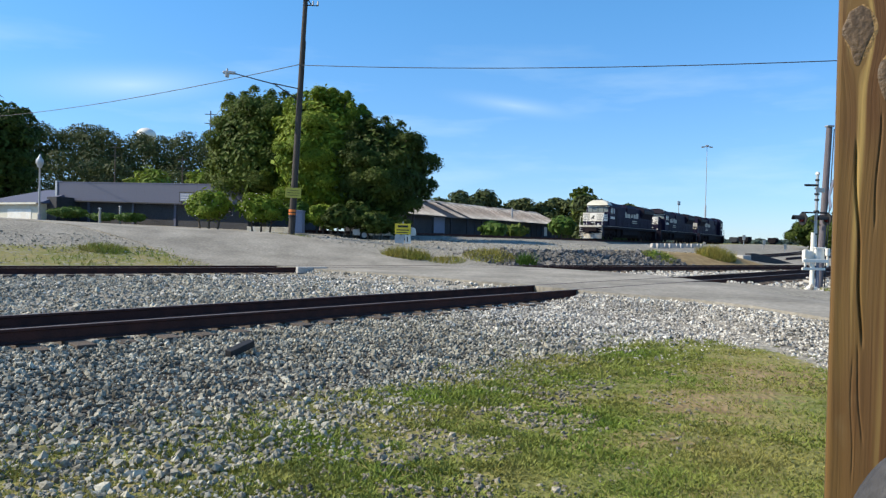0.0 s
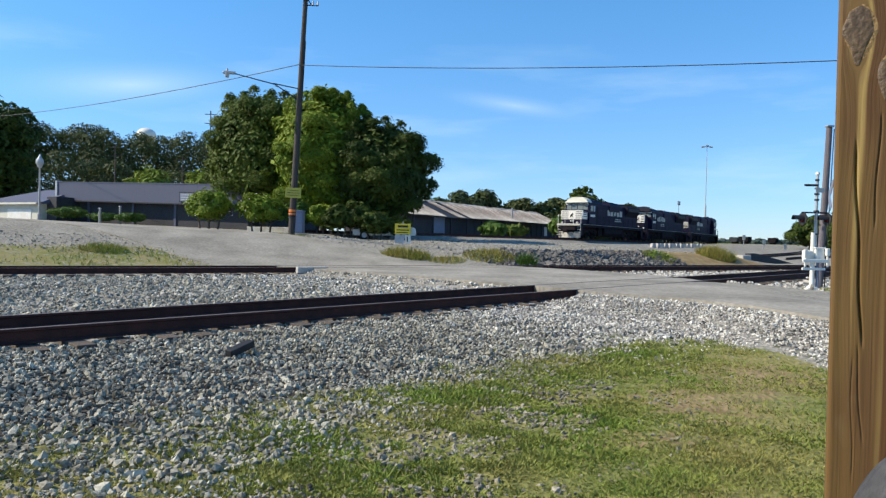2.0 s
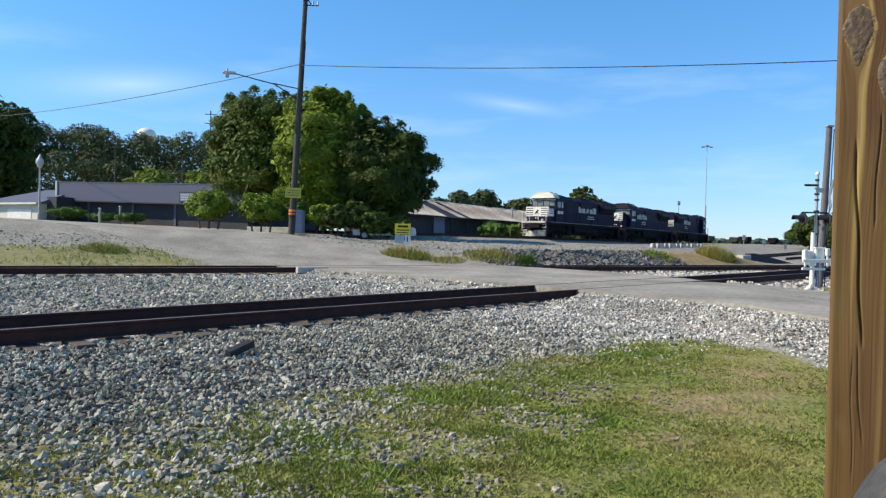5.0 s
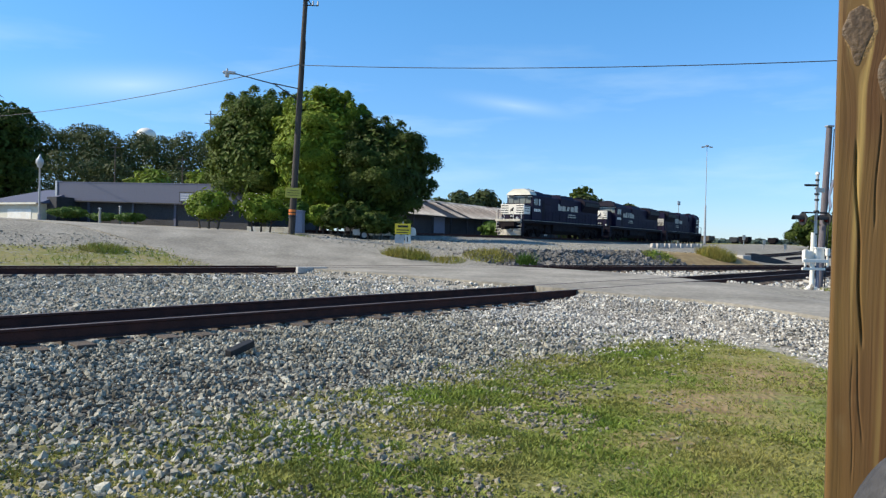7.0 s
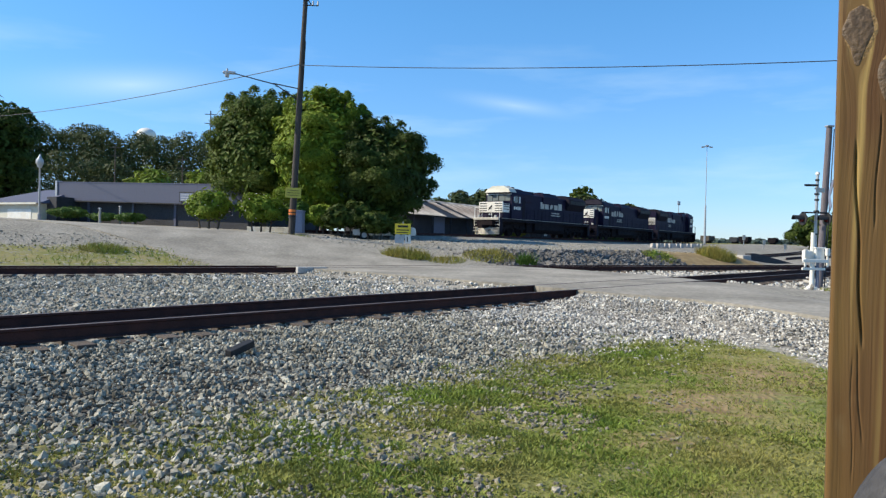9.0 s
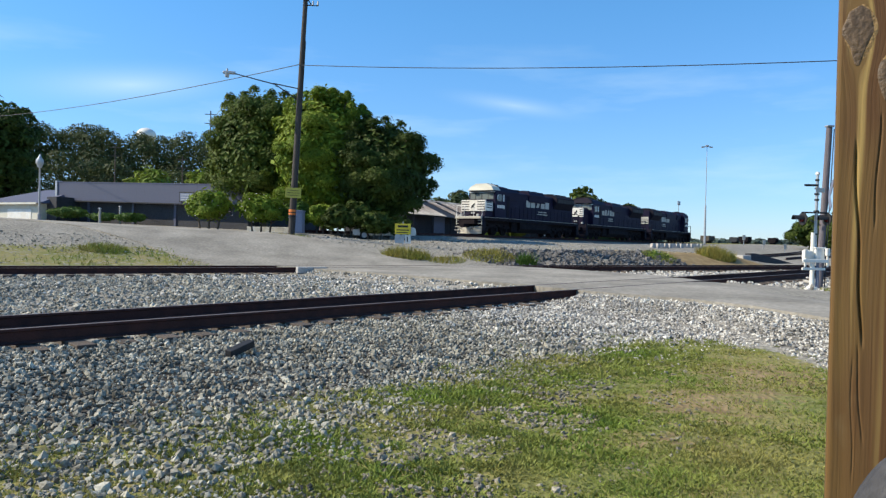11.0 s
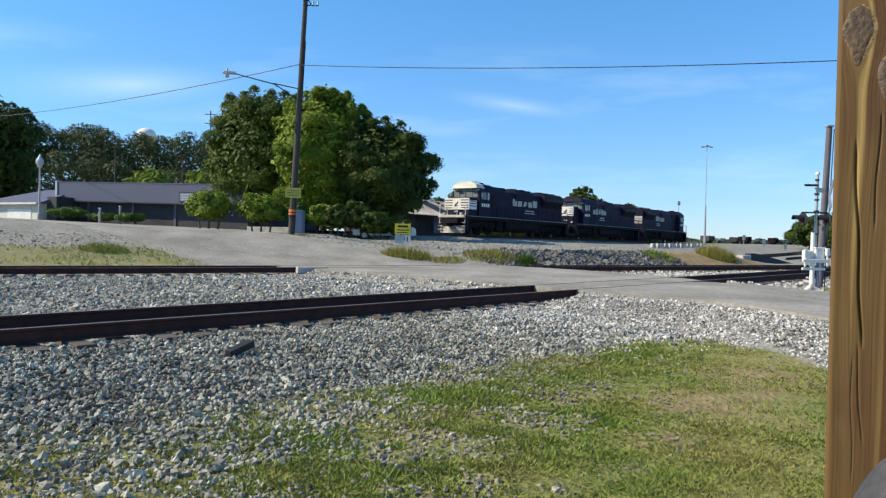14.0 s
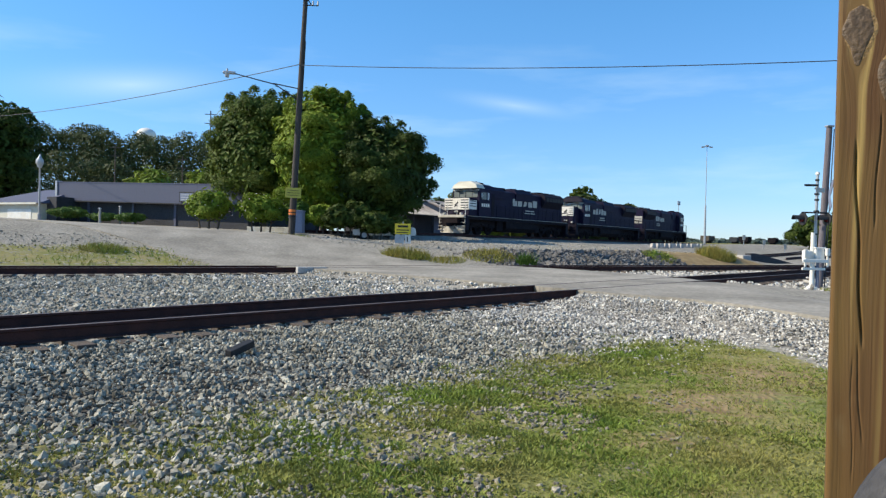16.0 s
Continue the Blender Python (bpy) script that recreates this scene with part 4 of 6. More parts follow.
make_shrub("overgrown shrub before the old warehouse", 8.8, 86, 2.2, 3.0, 26, LEAF_B, count=2000, size=0.2)
make_shrub("leafy bush at the end of the warehouse", 16.4, 98, 3.6, 4.6, 27, count=3000, size=0.22)
for x, y, w, h in ((-33.0, 62.5, 3.4, 1.3), (-29.5, 61.3, 2.6, 0.9), (-26.8, 60.6, 2.8, 1.0)):
    make_shrub("low hedge along the metal building", x, y, h, w, int(60 - x), LEAF_C, 4000, 0.09, "hedge")
for x, y, w, h in ((-25.3, 74, 3.8, 6.3), (-31.5, 76, 5.2, 6.4)):
    make_shrub("yellow-green tree top behind the metal building", x, y, h, w, int(40 - x), LEAF_A, 6000, 0.14, "small_tree")


def weeds(label, x, y, wide, tall, count, seed, material=WEED):
    """A tuft of upright blades."""
    count = int(count * 1.7)
    rng = np.random.default_rng(seed)
    a, r = rng.uniform(0, 6.283, count), np.sqrt(rng.random(count)) * wide / 2
    bx, by = x + np.cos(a) * r * 1.3, y + np.sin(a) * r
    bz = height(bx, by) - 0.02
    h = tall * rng.uniform(0.4, 1.1, count) * (1 - 0.5 * (r / (wide / 2)) ** 2)
    lean = rng.normal(0, 0.38, (count, 2)) * h[:, None]
    d = rng.uniform(0, 3.14, count)
    w = 0.012 + 0.02 * h
    v = np.stack([np.stack([bx - np.cos(d) * w, by - np.sin(d) * w, bz], -1), np.stack([bx + np.cos(d) * w, by + np.sin(d) * w, bz], -1),
                  np.stack([bx + lean[:, 0], by + lean[:, 1], bz + h], -1)], 1).reshape(-1, 3)
    return tagged(arrays("weed_tuft", v, np.arange(count * 3).reshape(-1, 3), material), label, "weeds", "weeds by the tracks", "stuff")


weeds("dry yellow weeds beside the road sign", -1.9, 36.5, 2.0, 0.65, 700, 31)
weeds("low dry weeds at the foot of the bank", 0.2, 36.0, 1.6, 0.3, 400, 32)
weeds("weeds along the rocky bank", 2.4, 36.9, 2.2, 0.45, 700, 33)
weeds("bright green weed at the rail", 4.3, 36.3, 0.8, 0.75, 420, 34, LEAF_C)
weeds("small weed between the rails", 8.0, 34.6, 0.6, 0.2, 120, 38, LEAF_C)
weeds("green weeds on the bank", 13.0, 42.4, 1.7, 0.5, 700, 35, GRASS)
weeds("tall yellow weeds at the end of the bank", 17.5, 45.2, 1.9, 0.8, 1100, 36)
weeds("green tuft on the gravel verge", -14.5, 30.2, 1.6, 0.4, 500, 37, GRASS)
weeds("green tuft behind the crossing signal", 12.6, 22.6, 2.0, 0.25, 700, 40, GRASS)
weeds("dry tuft at the pole's foot", -8.7, 39.6, 2.2, 0.14, 400, 39)


# ---- far woods ----
def woods(label, runs, seed, size, per, material=LEAF_FAR):
    """Rows of crowns along stretches (x0, y0, x1, y1, top z, base z, crown radius)."""
    rng = random.Random(seed)
    blobs = []
    for x0, y0, x1, y1, t0, t1, base, r in runs:
        n = max(3, int(math.hypot(x1 - x0, y1 - y0) / (r * 0.62)))
        for i in range(n):
            t = (i + rng.random()) / n
            top = t0 + (t1 - t0) * t + rng.uniform(-0.6, 0.25) * r
            z = top - r
            while z > base - r:
                k = r * rng.uniform(0.7, 1.1)
                blobs.append((x0 + (x1 - x0) * t + rng.uniform(-r, r) * 0.6, y0 + (y1 - y0) * t + rng.uniform(-r, r), z, k, k, k * 0.75))
                z -= r * 1.0
    ob = leaf_cloud("far_woods", blobs, per * len(blobs), size, material, None, seed, 0.4)
    return tagged(ob, label, "woods", kind="stuff")


woods("hazy green wooded hillside behind the town",
      [(-150, 186, -95, 190, 33.5, 31, 22, 4.0), (-95, 190, -40, 192, 30.5, 24.0, 17, 3.8), (-170, 150, -100, 165, 29, 28.5, 17, 4.2), (-105, 165, -70, 172, 28.3, 26.3, 15, 3.8),
       (-70, 172, -50, 172, 26.3, 23.5, 13, 3.6), (-50, 172, 5, 172, 23.0, 10, 9, 3.6), (-120, 125, -60, 135, 17, 16, 5, 3.2), (-60, 135, -25, 140, 15, 10, 4, 3.0)], 41, 0.46, 290)
woods("tree line behind the old warehouse", [(-6, 150, 6, 152, 10.4, 11.0, 1, 2.4), (4, 160, 13, 162, 12.6, 13.0, 1, 2.6), (13, 165, 36, 160, 11.4, 11.0, 1, 2.4), (25, 130, 40, 133, 10.0, 7.4, 1, 2.0), (36, 160, 46, 165, 8.0, 4.5, 1, 2.5)], 42, 0.7, 210)
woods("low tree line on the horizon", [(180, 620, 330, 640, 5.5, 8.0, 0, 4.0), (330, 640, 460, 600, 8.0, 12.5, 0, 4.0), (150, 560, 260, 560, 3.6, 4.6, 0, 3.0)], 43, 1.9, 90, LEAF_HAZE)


# ---- utility pole, street light and wires ----
def make_utility_pole():
    top = Vector((-8.03, 40, 14.82))
    base = Vector((-8.62, 40, 1.5))
    lean = math.degrees(math.atan2(top.x - base.x, top.z - base.z))
    e = thing("utility_pole", pose(base.x, base.y, base.z, 0, lean, 0), "tall brown wooden utility pole leaning beside the road", "utility pole")
    bm = bmesh.new()
    rod(bm, (0, 0, -0.6), (0, 0, 15.6), 0.18, 0.12, 14)
    part("shaft", bm, POLE, e)
    part("top_bracket", rods(((-0.45, -0.1, 14.1), (0.35, -0.1, 13.05)), ((-0.45, -0.1, 14.1), (-0.5, -0.1, 14.6)), ((-0.1, -0.1, 13.0), (0.75, -0.1, 13.0)), ((-0.25, -0.1, 13.3), (-0.25, -0.1, 14.3)), r=0.03), CABLE, e)
    for x, z in ((0.45, 13.12), (0.72, 13.15), (-0.5, 14.4)):
        bm = bmesh.new()
        rod(bm, (x, -0.1, z - 0.12), (x, -0.1, z + 0.12), 0.06, 0.04, 10)
        part("insulator", bm, GALV, e)
    arm = part("lamp_arm", rods(((-0.1, -0.15, 7.7), (-1.4, -0.15, 8.45)), ((-1.4, -0.15, 8.45), (-3.75, -0.15, 8.92)), ((-0.1, -0.15, 8.3), (-1.5, -0.15, 8.5)), r=0.032), CABLE, e)
    bm = boxes((-4.35, -3.65, -0.27, -0.03, 8.86, 9.02), bevel=0.05)
    rod(bm, (-4.12, -0.15, 8.68), (-4.12, -0.15, 8.9), 0.11, 0.15, 12)
    rod(bm, (-4.12, -0.15, 9.0), (-4.12, -0.15, 9.16), 0.06, 0.05, 10)
    part("lamp_head", bm, GALV, arm, "pale cobra-head street lamp")
    part("yellow_notice", boxes((-0.42, 0.46, -0.25, -0.215, 2.15, 2.72), bevel=0.008), SHADED_YELLOW, e, "yellow notice board on the pole")
    part("notice_bar", boxes(*[(-0.32, 0.36, -0.258, -0.252, 2.28 + 0.14 * i, 2.30 + 0.14 * i) for i in range(3)]), BLACK, e, "dark bars in place of writing")
    for z0, z1, m in ((1.36, 1.5, ORANGE), (1.06, 1.16, BLACK), (1.2, 1.3, ORANGE)):
        bm = bmesh.new()
        rod(bm, (0, 0, z0), (0, 0, z1), 0.212, seg=14)
        part("reflective_band", bm, m, e, "orange and silver reflective band")
    part("conduit", rods(((0.2, -0.08, 0), (0.16, -0.08, 11.0)), r=0.025), CABLE, e)
    return e


make_utility_pole()


def make_wire(label, a, b, sag, r=0.02):
    c = bpy.data.curves.new("overhead_wire", "CURVE")
    c.dimensions, c.bevel_depth, c.bevel_resolution = "3D", r, 1
    sp = c.splines.new("POLY")
    n = 40
    sp.points.add(n)
    a, b = Vector(a), Vector(b)
    for i in range(n + 1):
        t = i / n
        p = a.lerp(b, t)
        sp.points[i].co = (p.x, p.y, p.z - 4 * sag * t * (1 - t), 1)
    c.materials.append(CABLE)
    return tagged(new("overhead_wire", c), label, "wire", "overhead wires")


make_wire("black overhead wire from the utility pole", (-8.22, 39.8, 11.15), (-56.0, 76.8, 13.2), 0.75, 0.022)
make_wire("black overhead wire across the crossing", (-8.22, 39.8, 11.1), (40.0, 15.5, 8.5), 0.95, 0.02)


# ---- signs ----
def make_road_sign():
    e = thing("road_sign", pose(*on_ground(-2.35, 41)), "yellow and white roadside sign on a thin post", "sign")
    part("post", boxes((-0.03, 0.03, 0.0, 0.05, -0.3, 1.35)), GALV, e)
    part("yellow_panel", boxes((-0.46, 0.46, -0.04, -0.005, 0.62, 1.24), bevel=0.01), YELLOW, e)
    part("writing_bar", boxes((-0.3, 0.3, -0.047, -0.042, 1.02, 1.14), (-0.36, 0.36, -0.047, -0.042, 0.84, 0.9), (-0.36, 0.3, -0.047, -0.042, 0.7, 0.75)), BLACK, e, "dark bars in place of writing")
    part("white_panel", boxes((-0.46, 0.08, -0.035, -0.005, 0.1, 0.58), bevel=0.01), GALV, e, "grey lower panel")
    part("white_panel", boxes((0.14, 0.46, -0.035, -0.005, 0.1, 0.58), bevel=0.01), WHITE, e, "white lower panel")
    part("writing_bar", boxes((0.24, 0.30, -0.042, -0.037, 0.2, 0.48)), BLACK, e, "dark bar in place of writing")


make_road_sign()


# ---- crossing signal ----
def make_crossing_signal():
    e = thing("crossing_signal", pose(11.62, 22.2, 0.2), "white crossing gate mast with mechanism and dark flashers", "crossing signal")
    bm = bmesh.new()
    rod(bm, (0, 0, -0.1), (0, 0, 1.8), 0.07, 0.066, 16)
    part("lower_mast", bm, WHITE, e)
    bm = bmesh.new()
    rod(bm, (0.08, 0.02, 1.3), (0.10, 0.02, 3.66), 0.048, 0.042, 14)
    part("upper_mast", bm, GALV, e, "grey galvanised upper mast")
    bm = boxes((-0.21, 0.19, -0.18, 0.18, -0.4, -0.06), bevel=0.03)
    box(bm, -0.12, 0.12, -0.12, 0.12, -0.07, 0.1, 0.03)
    for x in (-0.17, 0.15):
        rod(bm, (x, -0.14, -0.07), (x, -0.14, 0.06), 0.028, seg=8)
    part("base", bm, WHITE, e)
    part("mechanism_box", boxes((0.02, 0.32, -0.14, 0.16, 0.86, 1.30), bevel=0.05), WHITE, e, "white gate mechanism box")
    part("mechanism_lid", boxes((0.0, 0.34, -0.16, 0.18, 1.29, 1.34), bevel=0.02), WHITE, e)
    part("gate_hub", boxes((-0.30, -0.07, -0.14, 0.1, 0.88, 1.24), bevel=0.05), WHITE, e)
    for x, lift in ((-0.33, 0.0), (0.36, 0.05)):
        arm = part("counterweight_arm", boxes((x - 0.025, x + 0.025, -0.24, -0.18, 0.72, 1.22 + lift), bevel=0.015), WHITE, e, "white counterweight arm")
        part("counterweight", boxes((x - 0.055, x + 0.055, -0.27, -0.15, 1.02 + lift, 1.26 + lift), bevel=0.025), WHITE, arm)
    part("gate_arm_stub", boxes((-0.44, 0.34, -0.30, -0.25, 0.86, 0.96), bevel=0.012), WHITE, e)
    part("lower_bracket", boxes((-0.42, 0.30, -0.22, -0.16, 0.62, 0.70), bevel=0.012), WHITE, e)
    # blue rods paint the bluish shade to the right of the lower mast
    part("conduit", rods(((0.16, 0.05, -0.1), (0.18, 0.05, 0.9)), ((0.24, 0.1, -0.1), (0.24, 0.1, 0.9)), r=0.03), BLUE, e, "rods coloured like the blue-grey shade beside the mast")
    part("crossbuck_blade", boxes((-0.34, 0.10, -0.06, -0.035, 3.24, 3.31), bevel=0.005), BLACK, e, "crossing blade seen on edge")
    part("crossbuck_blade", boxes((0.0, 0.28, -0.09, -0.065, 3.05, 3.19), bevel=0.005), GALV, e, "crossing blade seen on edge")
    for z, r in ((1.72, 0.085), (2.44, 0.085), (2.80, 0.07), (2.98, 0.075), (3.16, 0.07), (3.42, 0.065)):
        bm = bmesh.new()
        rod(bm, (0.09, 0.02, z), (0.09, 0.02, z + 0.05), r, seg=12)
        part("mast_clamp", bm, BLACK, e, "dark mast clamp")
    part("flasher_arm", rods(((-0.38, 0, 2.42), (0.42, 0, 2.42)), r=0.025), BLACK, e)
    for x in (-0.34, 0.42):
        bm = bmesh.new()
        rod(bm, (x - 0.012, 0, 2.22), (x + 0.012, 0.004, 2.22), 0.2, seg=22)
        rod(bm, (x, 0, 2.22), (x + 0.13, 0.02, 2.22), 0.10, 0.06, 14)
        rod(bm, (x, 0, 2.40), (x, 0, 2.44), 0.03, seg=8)
        f = part("flasher", bm, BLACK, e, "black round flasher lamp")
        # hood: a half tube over the lens
        bm = bmesh.new()
        rings = [[bm.verts.new((q, math.sin(a) * r, 2.22 + math.cos(a) * r)) for a in np.linspace(-1.75, 1.75, 12) for r in (0.118,)] for q in (x - 0.30, x)]
        inner = [[bm.verts.new((q, math.sin(a) * 0.108, 2.22 + math.cos(a) * 0.108)) for a in np.linspace(-1.75, 1.75, 12)] for q in (x - 0.30, x)]
        for k in range(11):
            bm.faces.new((rings[0][k], rings[0][k + 1], rings[1][k + 1], rings[1][k]))
            bm.faces.new((inner[0][k], inner[1][k], inner[1][k + 1], inner[0][k + 1]))
            bm.faces.new((rings[0][k], inner[0][k], inner[0][k + 1], rings[0][k + 1]))
        part("hood", bm, BLACK, f)
        bm = bmesh.new()
        rod(bm, (x - 0.05, 0, 2.22), (x - 0.02, 0, 2.22), 0.1, seg=14)
        part("lens", bm, RED_LENS, f)
    bm = bmesh.new()
    rod(bm, (0.10, 0.02, 3.62), (0.10, 0.02, 3.70), 0.075, 0.05, 12)
    part("bell", bm, WHITE, e, "white bell on the mast top")


make_crossing_signal()


def make_leaning_pole():
    e = thing("signal_pole", pose(13.34, 25.0, 0.1, 0, 2.1, 0), "weathered grey wooden pole with a crossbuck behind the crossing signal", "pole")
    bm = bmesh.new()
    rod(bm, (0, 0, -0.4), (0, 0, 5.7), 0.125, 0.10, 14)
    part("shaft", bm, GREY_POLE, e)
    for k in (-1, 1):
        bm = boxes((-0.61, 0.61, -0.012, 0.012, -0.115, 0.115), bevel=0.006)
        bmesh.ops.transform(bm, matrix=Matrix.Translation((0.06, -0.16 - 0.03 * (k > 0), 3.25)) @ Matrix.Rotation(radians(74), 4, "Z") @ Matrix.Rotation(radians(50 * k), 4, "Y"), verts=bm.verts)
        part("crossbuck_blade", bm, BLUE, e, "blue-grey back of a crossbuck blade")
    part("crossarm", boxes((-0.3, 0.5, -0.16, -0.1, 2.48, 2.56), bevel=0.01), BLACK, e)
    part("pole_top_cap", boxes((-0.12, 0.12, -0.12, 0.12, 5.68, 5.74), bevel=0.02), GALV, e)
    part("cable", rods(((0.14, -0.1, 0), (0.12, -0.1, 5.6)), ((-0.14, -0.1, 2.2), (-0.5, -0.1, 2.35)), r=0.02), CABLE, e)


make_leaning_pole()


# ---- left buildings ----
def along(a, b):
    a, b = Vector(a), Vector(b)
    d = b - a
    return Matrix.Translation(a) @ Matrix.Rotation(math.atan2(d.y, d.x), 4, "Z"), d.length


def make_metal_building():
    m, w = along((-36.2, 66.2, 2.3), (-16.5, 58.3, 2.3))
    e = thing("metal_building", m, "long grey-blue metal building with deep siding band", "building")
    fall = -0.021

    def slope(bm):
        for v in bm.verts:
            v.co.z += fall * v.co.x
        return bm

    # the recessed wall's shade is painted in by the near-black material
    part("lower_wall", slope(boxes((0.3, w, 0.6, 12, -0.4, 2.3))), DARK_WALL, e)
    part("band_backing", slope(boxes((0, w, 0.06, 12.1, 2.05, 3.72))), GREY_METAL, e)
    n = 44
    bm = slope(boxes((0.0015, w / n - 0.0015, 0.0, 0.055, 2.0, 3.70)))
    me = bpy.data.meshes.new("siding_panel")
    bm.to_mesh(me)
    bm.free()
    me.materials.append(GREY_METAL)
    for i in range(n):
        o = new("siding_panel", me)
        o.parent = e
        o.matrix_basis = Matrix.Translation((w * i / n, 0, fall * w * i / n))
    part("coping", slope(boxes((-0.05, w, -0.03, 12.1, 3.70, 3.78))), GREY_METAL, e)
    part("end_trim", boxes((-0.22, 0.02, -0.08, 0.5, 1.9, 3.86)), GALV, e, "pale end trim")
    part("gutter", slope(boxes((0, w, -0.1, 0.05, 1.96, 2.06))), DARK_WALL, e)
    for q in (3.2, 8.6, 13.4):
        part("lower_pilaster", slope(boxes((q, q + 0.25, 0.52, 0.62, -0.4, 2.02))), GREY_METAL, e)
    f = part("sign_board", slope(boxes((w - 6.7, w - 5.1, -0.09, -0.04, 2.15, 3.05), bevel=0.01)), BLACK, e, "framed wall sign")
    part("sign_face", slope(boxes((w - 6.6, w - 5.2, -0.105, -0.085, 2.25, 2.95))), BLUE, f, "blue-grey sign face")
    part("writing_bar", slope(boxes(*[(w - 6.45, w - 5.4, -0.11, -0.103, 2.35 + 0.2 * i, 2.43 + 0.2 * i) for i in range(3)])), GALV, f, "pale bars in place of writing")


make_metal_building()


def make_annex():
    e = thing("low_house", pose(-45.4, 68.3, 2.2, 0, 0, -28), "low cream house with grey hipped roof", "house")
    part("wall", boxes((0.0, 9.7, 0.3, 8.7, -0.4, 1.72)), CREAM, e)
    bm = bmesh.new()
    vs = [bm.verts.new(c) for c in ((-0.4, -0.1, 1.75), (10.4, -0.1, 1.75), (10.4, 9, 1.75), (-0.4, 9, 1.75), (4.2, 4.4, 3.25), (9.6, 4.4, 3.25))]
    for q in ((0, 1, 5, 4), (1, 2, 5), (2, 3, 4, 5), (3, 0, 4), (0, 3, 2, 1)):
        bm.faces.new([vs[i] for i in q])
    part("roof", bm, GREY_METAL, e)
    part("fascia", boxes((-0.45, 10.0, -0.16, -0.1, 1.62, 1.8)), CREAM, e)
    part("wing_wall", boxes((9.8, 11.2, 1.0, 6, -0.4, 2.35)), DARK_WALL, e)
    part("door_panel", boxes((5.0, 8.6, 0.26, 0.3, -0.1, 1.2)), WHITE, e)


make_annex()


def make_street_lantern():
    e = thing("street_lantern", pose(-33.2, 58, 2.35), "grey street lamp with acorn globe", "street lamp")
    bm = bmesh.new()
    rod(bm, (0, 0, -0.3), (0, 0, 0.5), 0.19, 0.15, 12)
    rod(bm, (0, 0, 0.5), (0, 0, 4.3), 0.085, 0.065, 12)
    part("column", bm, CONCRETE, e)
    bm = bmesh.new()
    bmesh.ops.create_uvsphere(bm, u_segments=14, v_segments=10, radius=0.3)
    for v in bm.verts:
        v.co.z = v.co.z * 1.25 + 4.75
    rod(bm, (0, 0, 4.28), (0, 0, 4.5), 0.14, 0.22, 12)
    part("globe", bm, GLOBE, e, "milky acorn globe")
    bm = bmesh.new()
    rod(bm, (0, 0, 5.05), (0, 0, 5.4), 0.16, 0.02, 10)
    part("finial", bm, GALV, e)


make_street_lantern()


def bollard(x, y, h, r):
    e = thing("post", pose(*on_ground(x, y)), "short grey post beside the road", "post", "posts by the metal building")
    bm = bmesh.new()
    rod(bm, (0, 0, -0.2), (0, 0, h), r * 0.7, r * 0.65, 12)
    part("shaft", bm, CONCRETE, e)
    bm = bmesh.new()
    rod(bm, (0, 0, h), (0, 0, h + 0.07), r * 1.15, r * 0.5, 12)
    part("cap", bm, GALV, e)


bollard(-28.9, 59.4, 1.2, 0.14)
bollard(-28.3, 61.8, 1.5, 0.13)


def make_low_wall():
    e = thing("low_wall", pose(*on_ground(-14.6, 52.5), 0, 0, -10), "low white block wall behind the shrubs", "wall")
    for i in range(6):
        part("block", boxes((i * 0.72, i * 0.72 + 0.70, 0, 0.3, -0.3, 0.52), bevel=0.02), WHITE, e)


make_low_wall()


def make_cabinet():
    e = thing("utility_cabinet", pose(*on_ground(-9.95, 47)), "faded blue utility cabinet under the trees", "cabinet")
    part("body", boxes((0, 0.55, 0, 0.9, 0.05, 1.5), bevel=0.03), BLUE, e)
    part("roof", boxes((-0.04, 0.59, -0.05, 0.95, 1.5, 1.58), bevel=0.03), BLUE, e)
    part("door", boxes((0.08, 0.47, -0.03, 0.0, 0.1, 1.42), bevel=0.01), BLUE, e)


make_cabinet()


def make_car(x, y, rz):
    e = thing("parked_car", pose(*on_ground(x, y, 0.02), 0, 0, rz), "white parked car in the shade of the trees", "car")
    bm = prism([(-2.2, 0.3), (-2.25, 0.7), (-1.2, 0.88), (-0.6, 1.4), (0.9, 1.42), (1.7, 0.95), (2.2, 0.9), (2.25, 0.35)], "y", -0.85, 0.85)
    bmesh.ops.bevel(bm, geom=bm.edges[:], offset=0.06, segments=2, affect="EDGES")
    part("body", bm, WHITE, e)
    for sy in (-1, 1):
        part("side_window", prism([(-0.95, 0.92), (-0.52, 1.33), (0.85, 1.34), (1.35, 0.95)], "y", sy * 0.855 - 0.01, sy * 0.855 + 0.01), GLASS, e)
        for px in (-1.4, 1.4):
            bm = bmesh.new()
            rod(bm, (px, sy * 0.68, 0.32), (px, sy * 0.88, 0.32), 0.32, seg=18)
            w = part("wheel", bm, RUBBER, e)
            bm = bmesh.new()
            rod(bm, (px, sy * 0.87, 0.32), (px, sy * 0.89, 0.32), 0.19, seg=14)
            part("rim", bm, GALV, w)


make_car(-4.2, 50.6, 3)


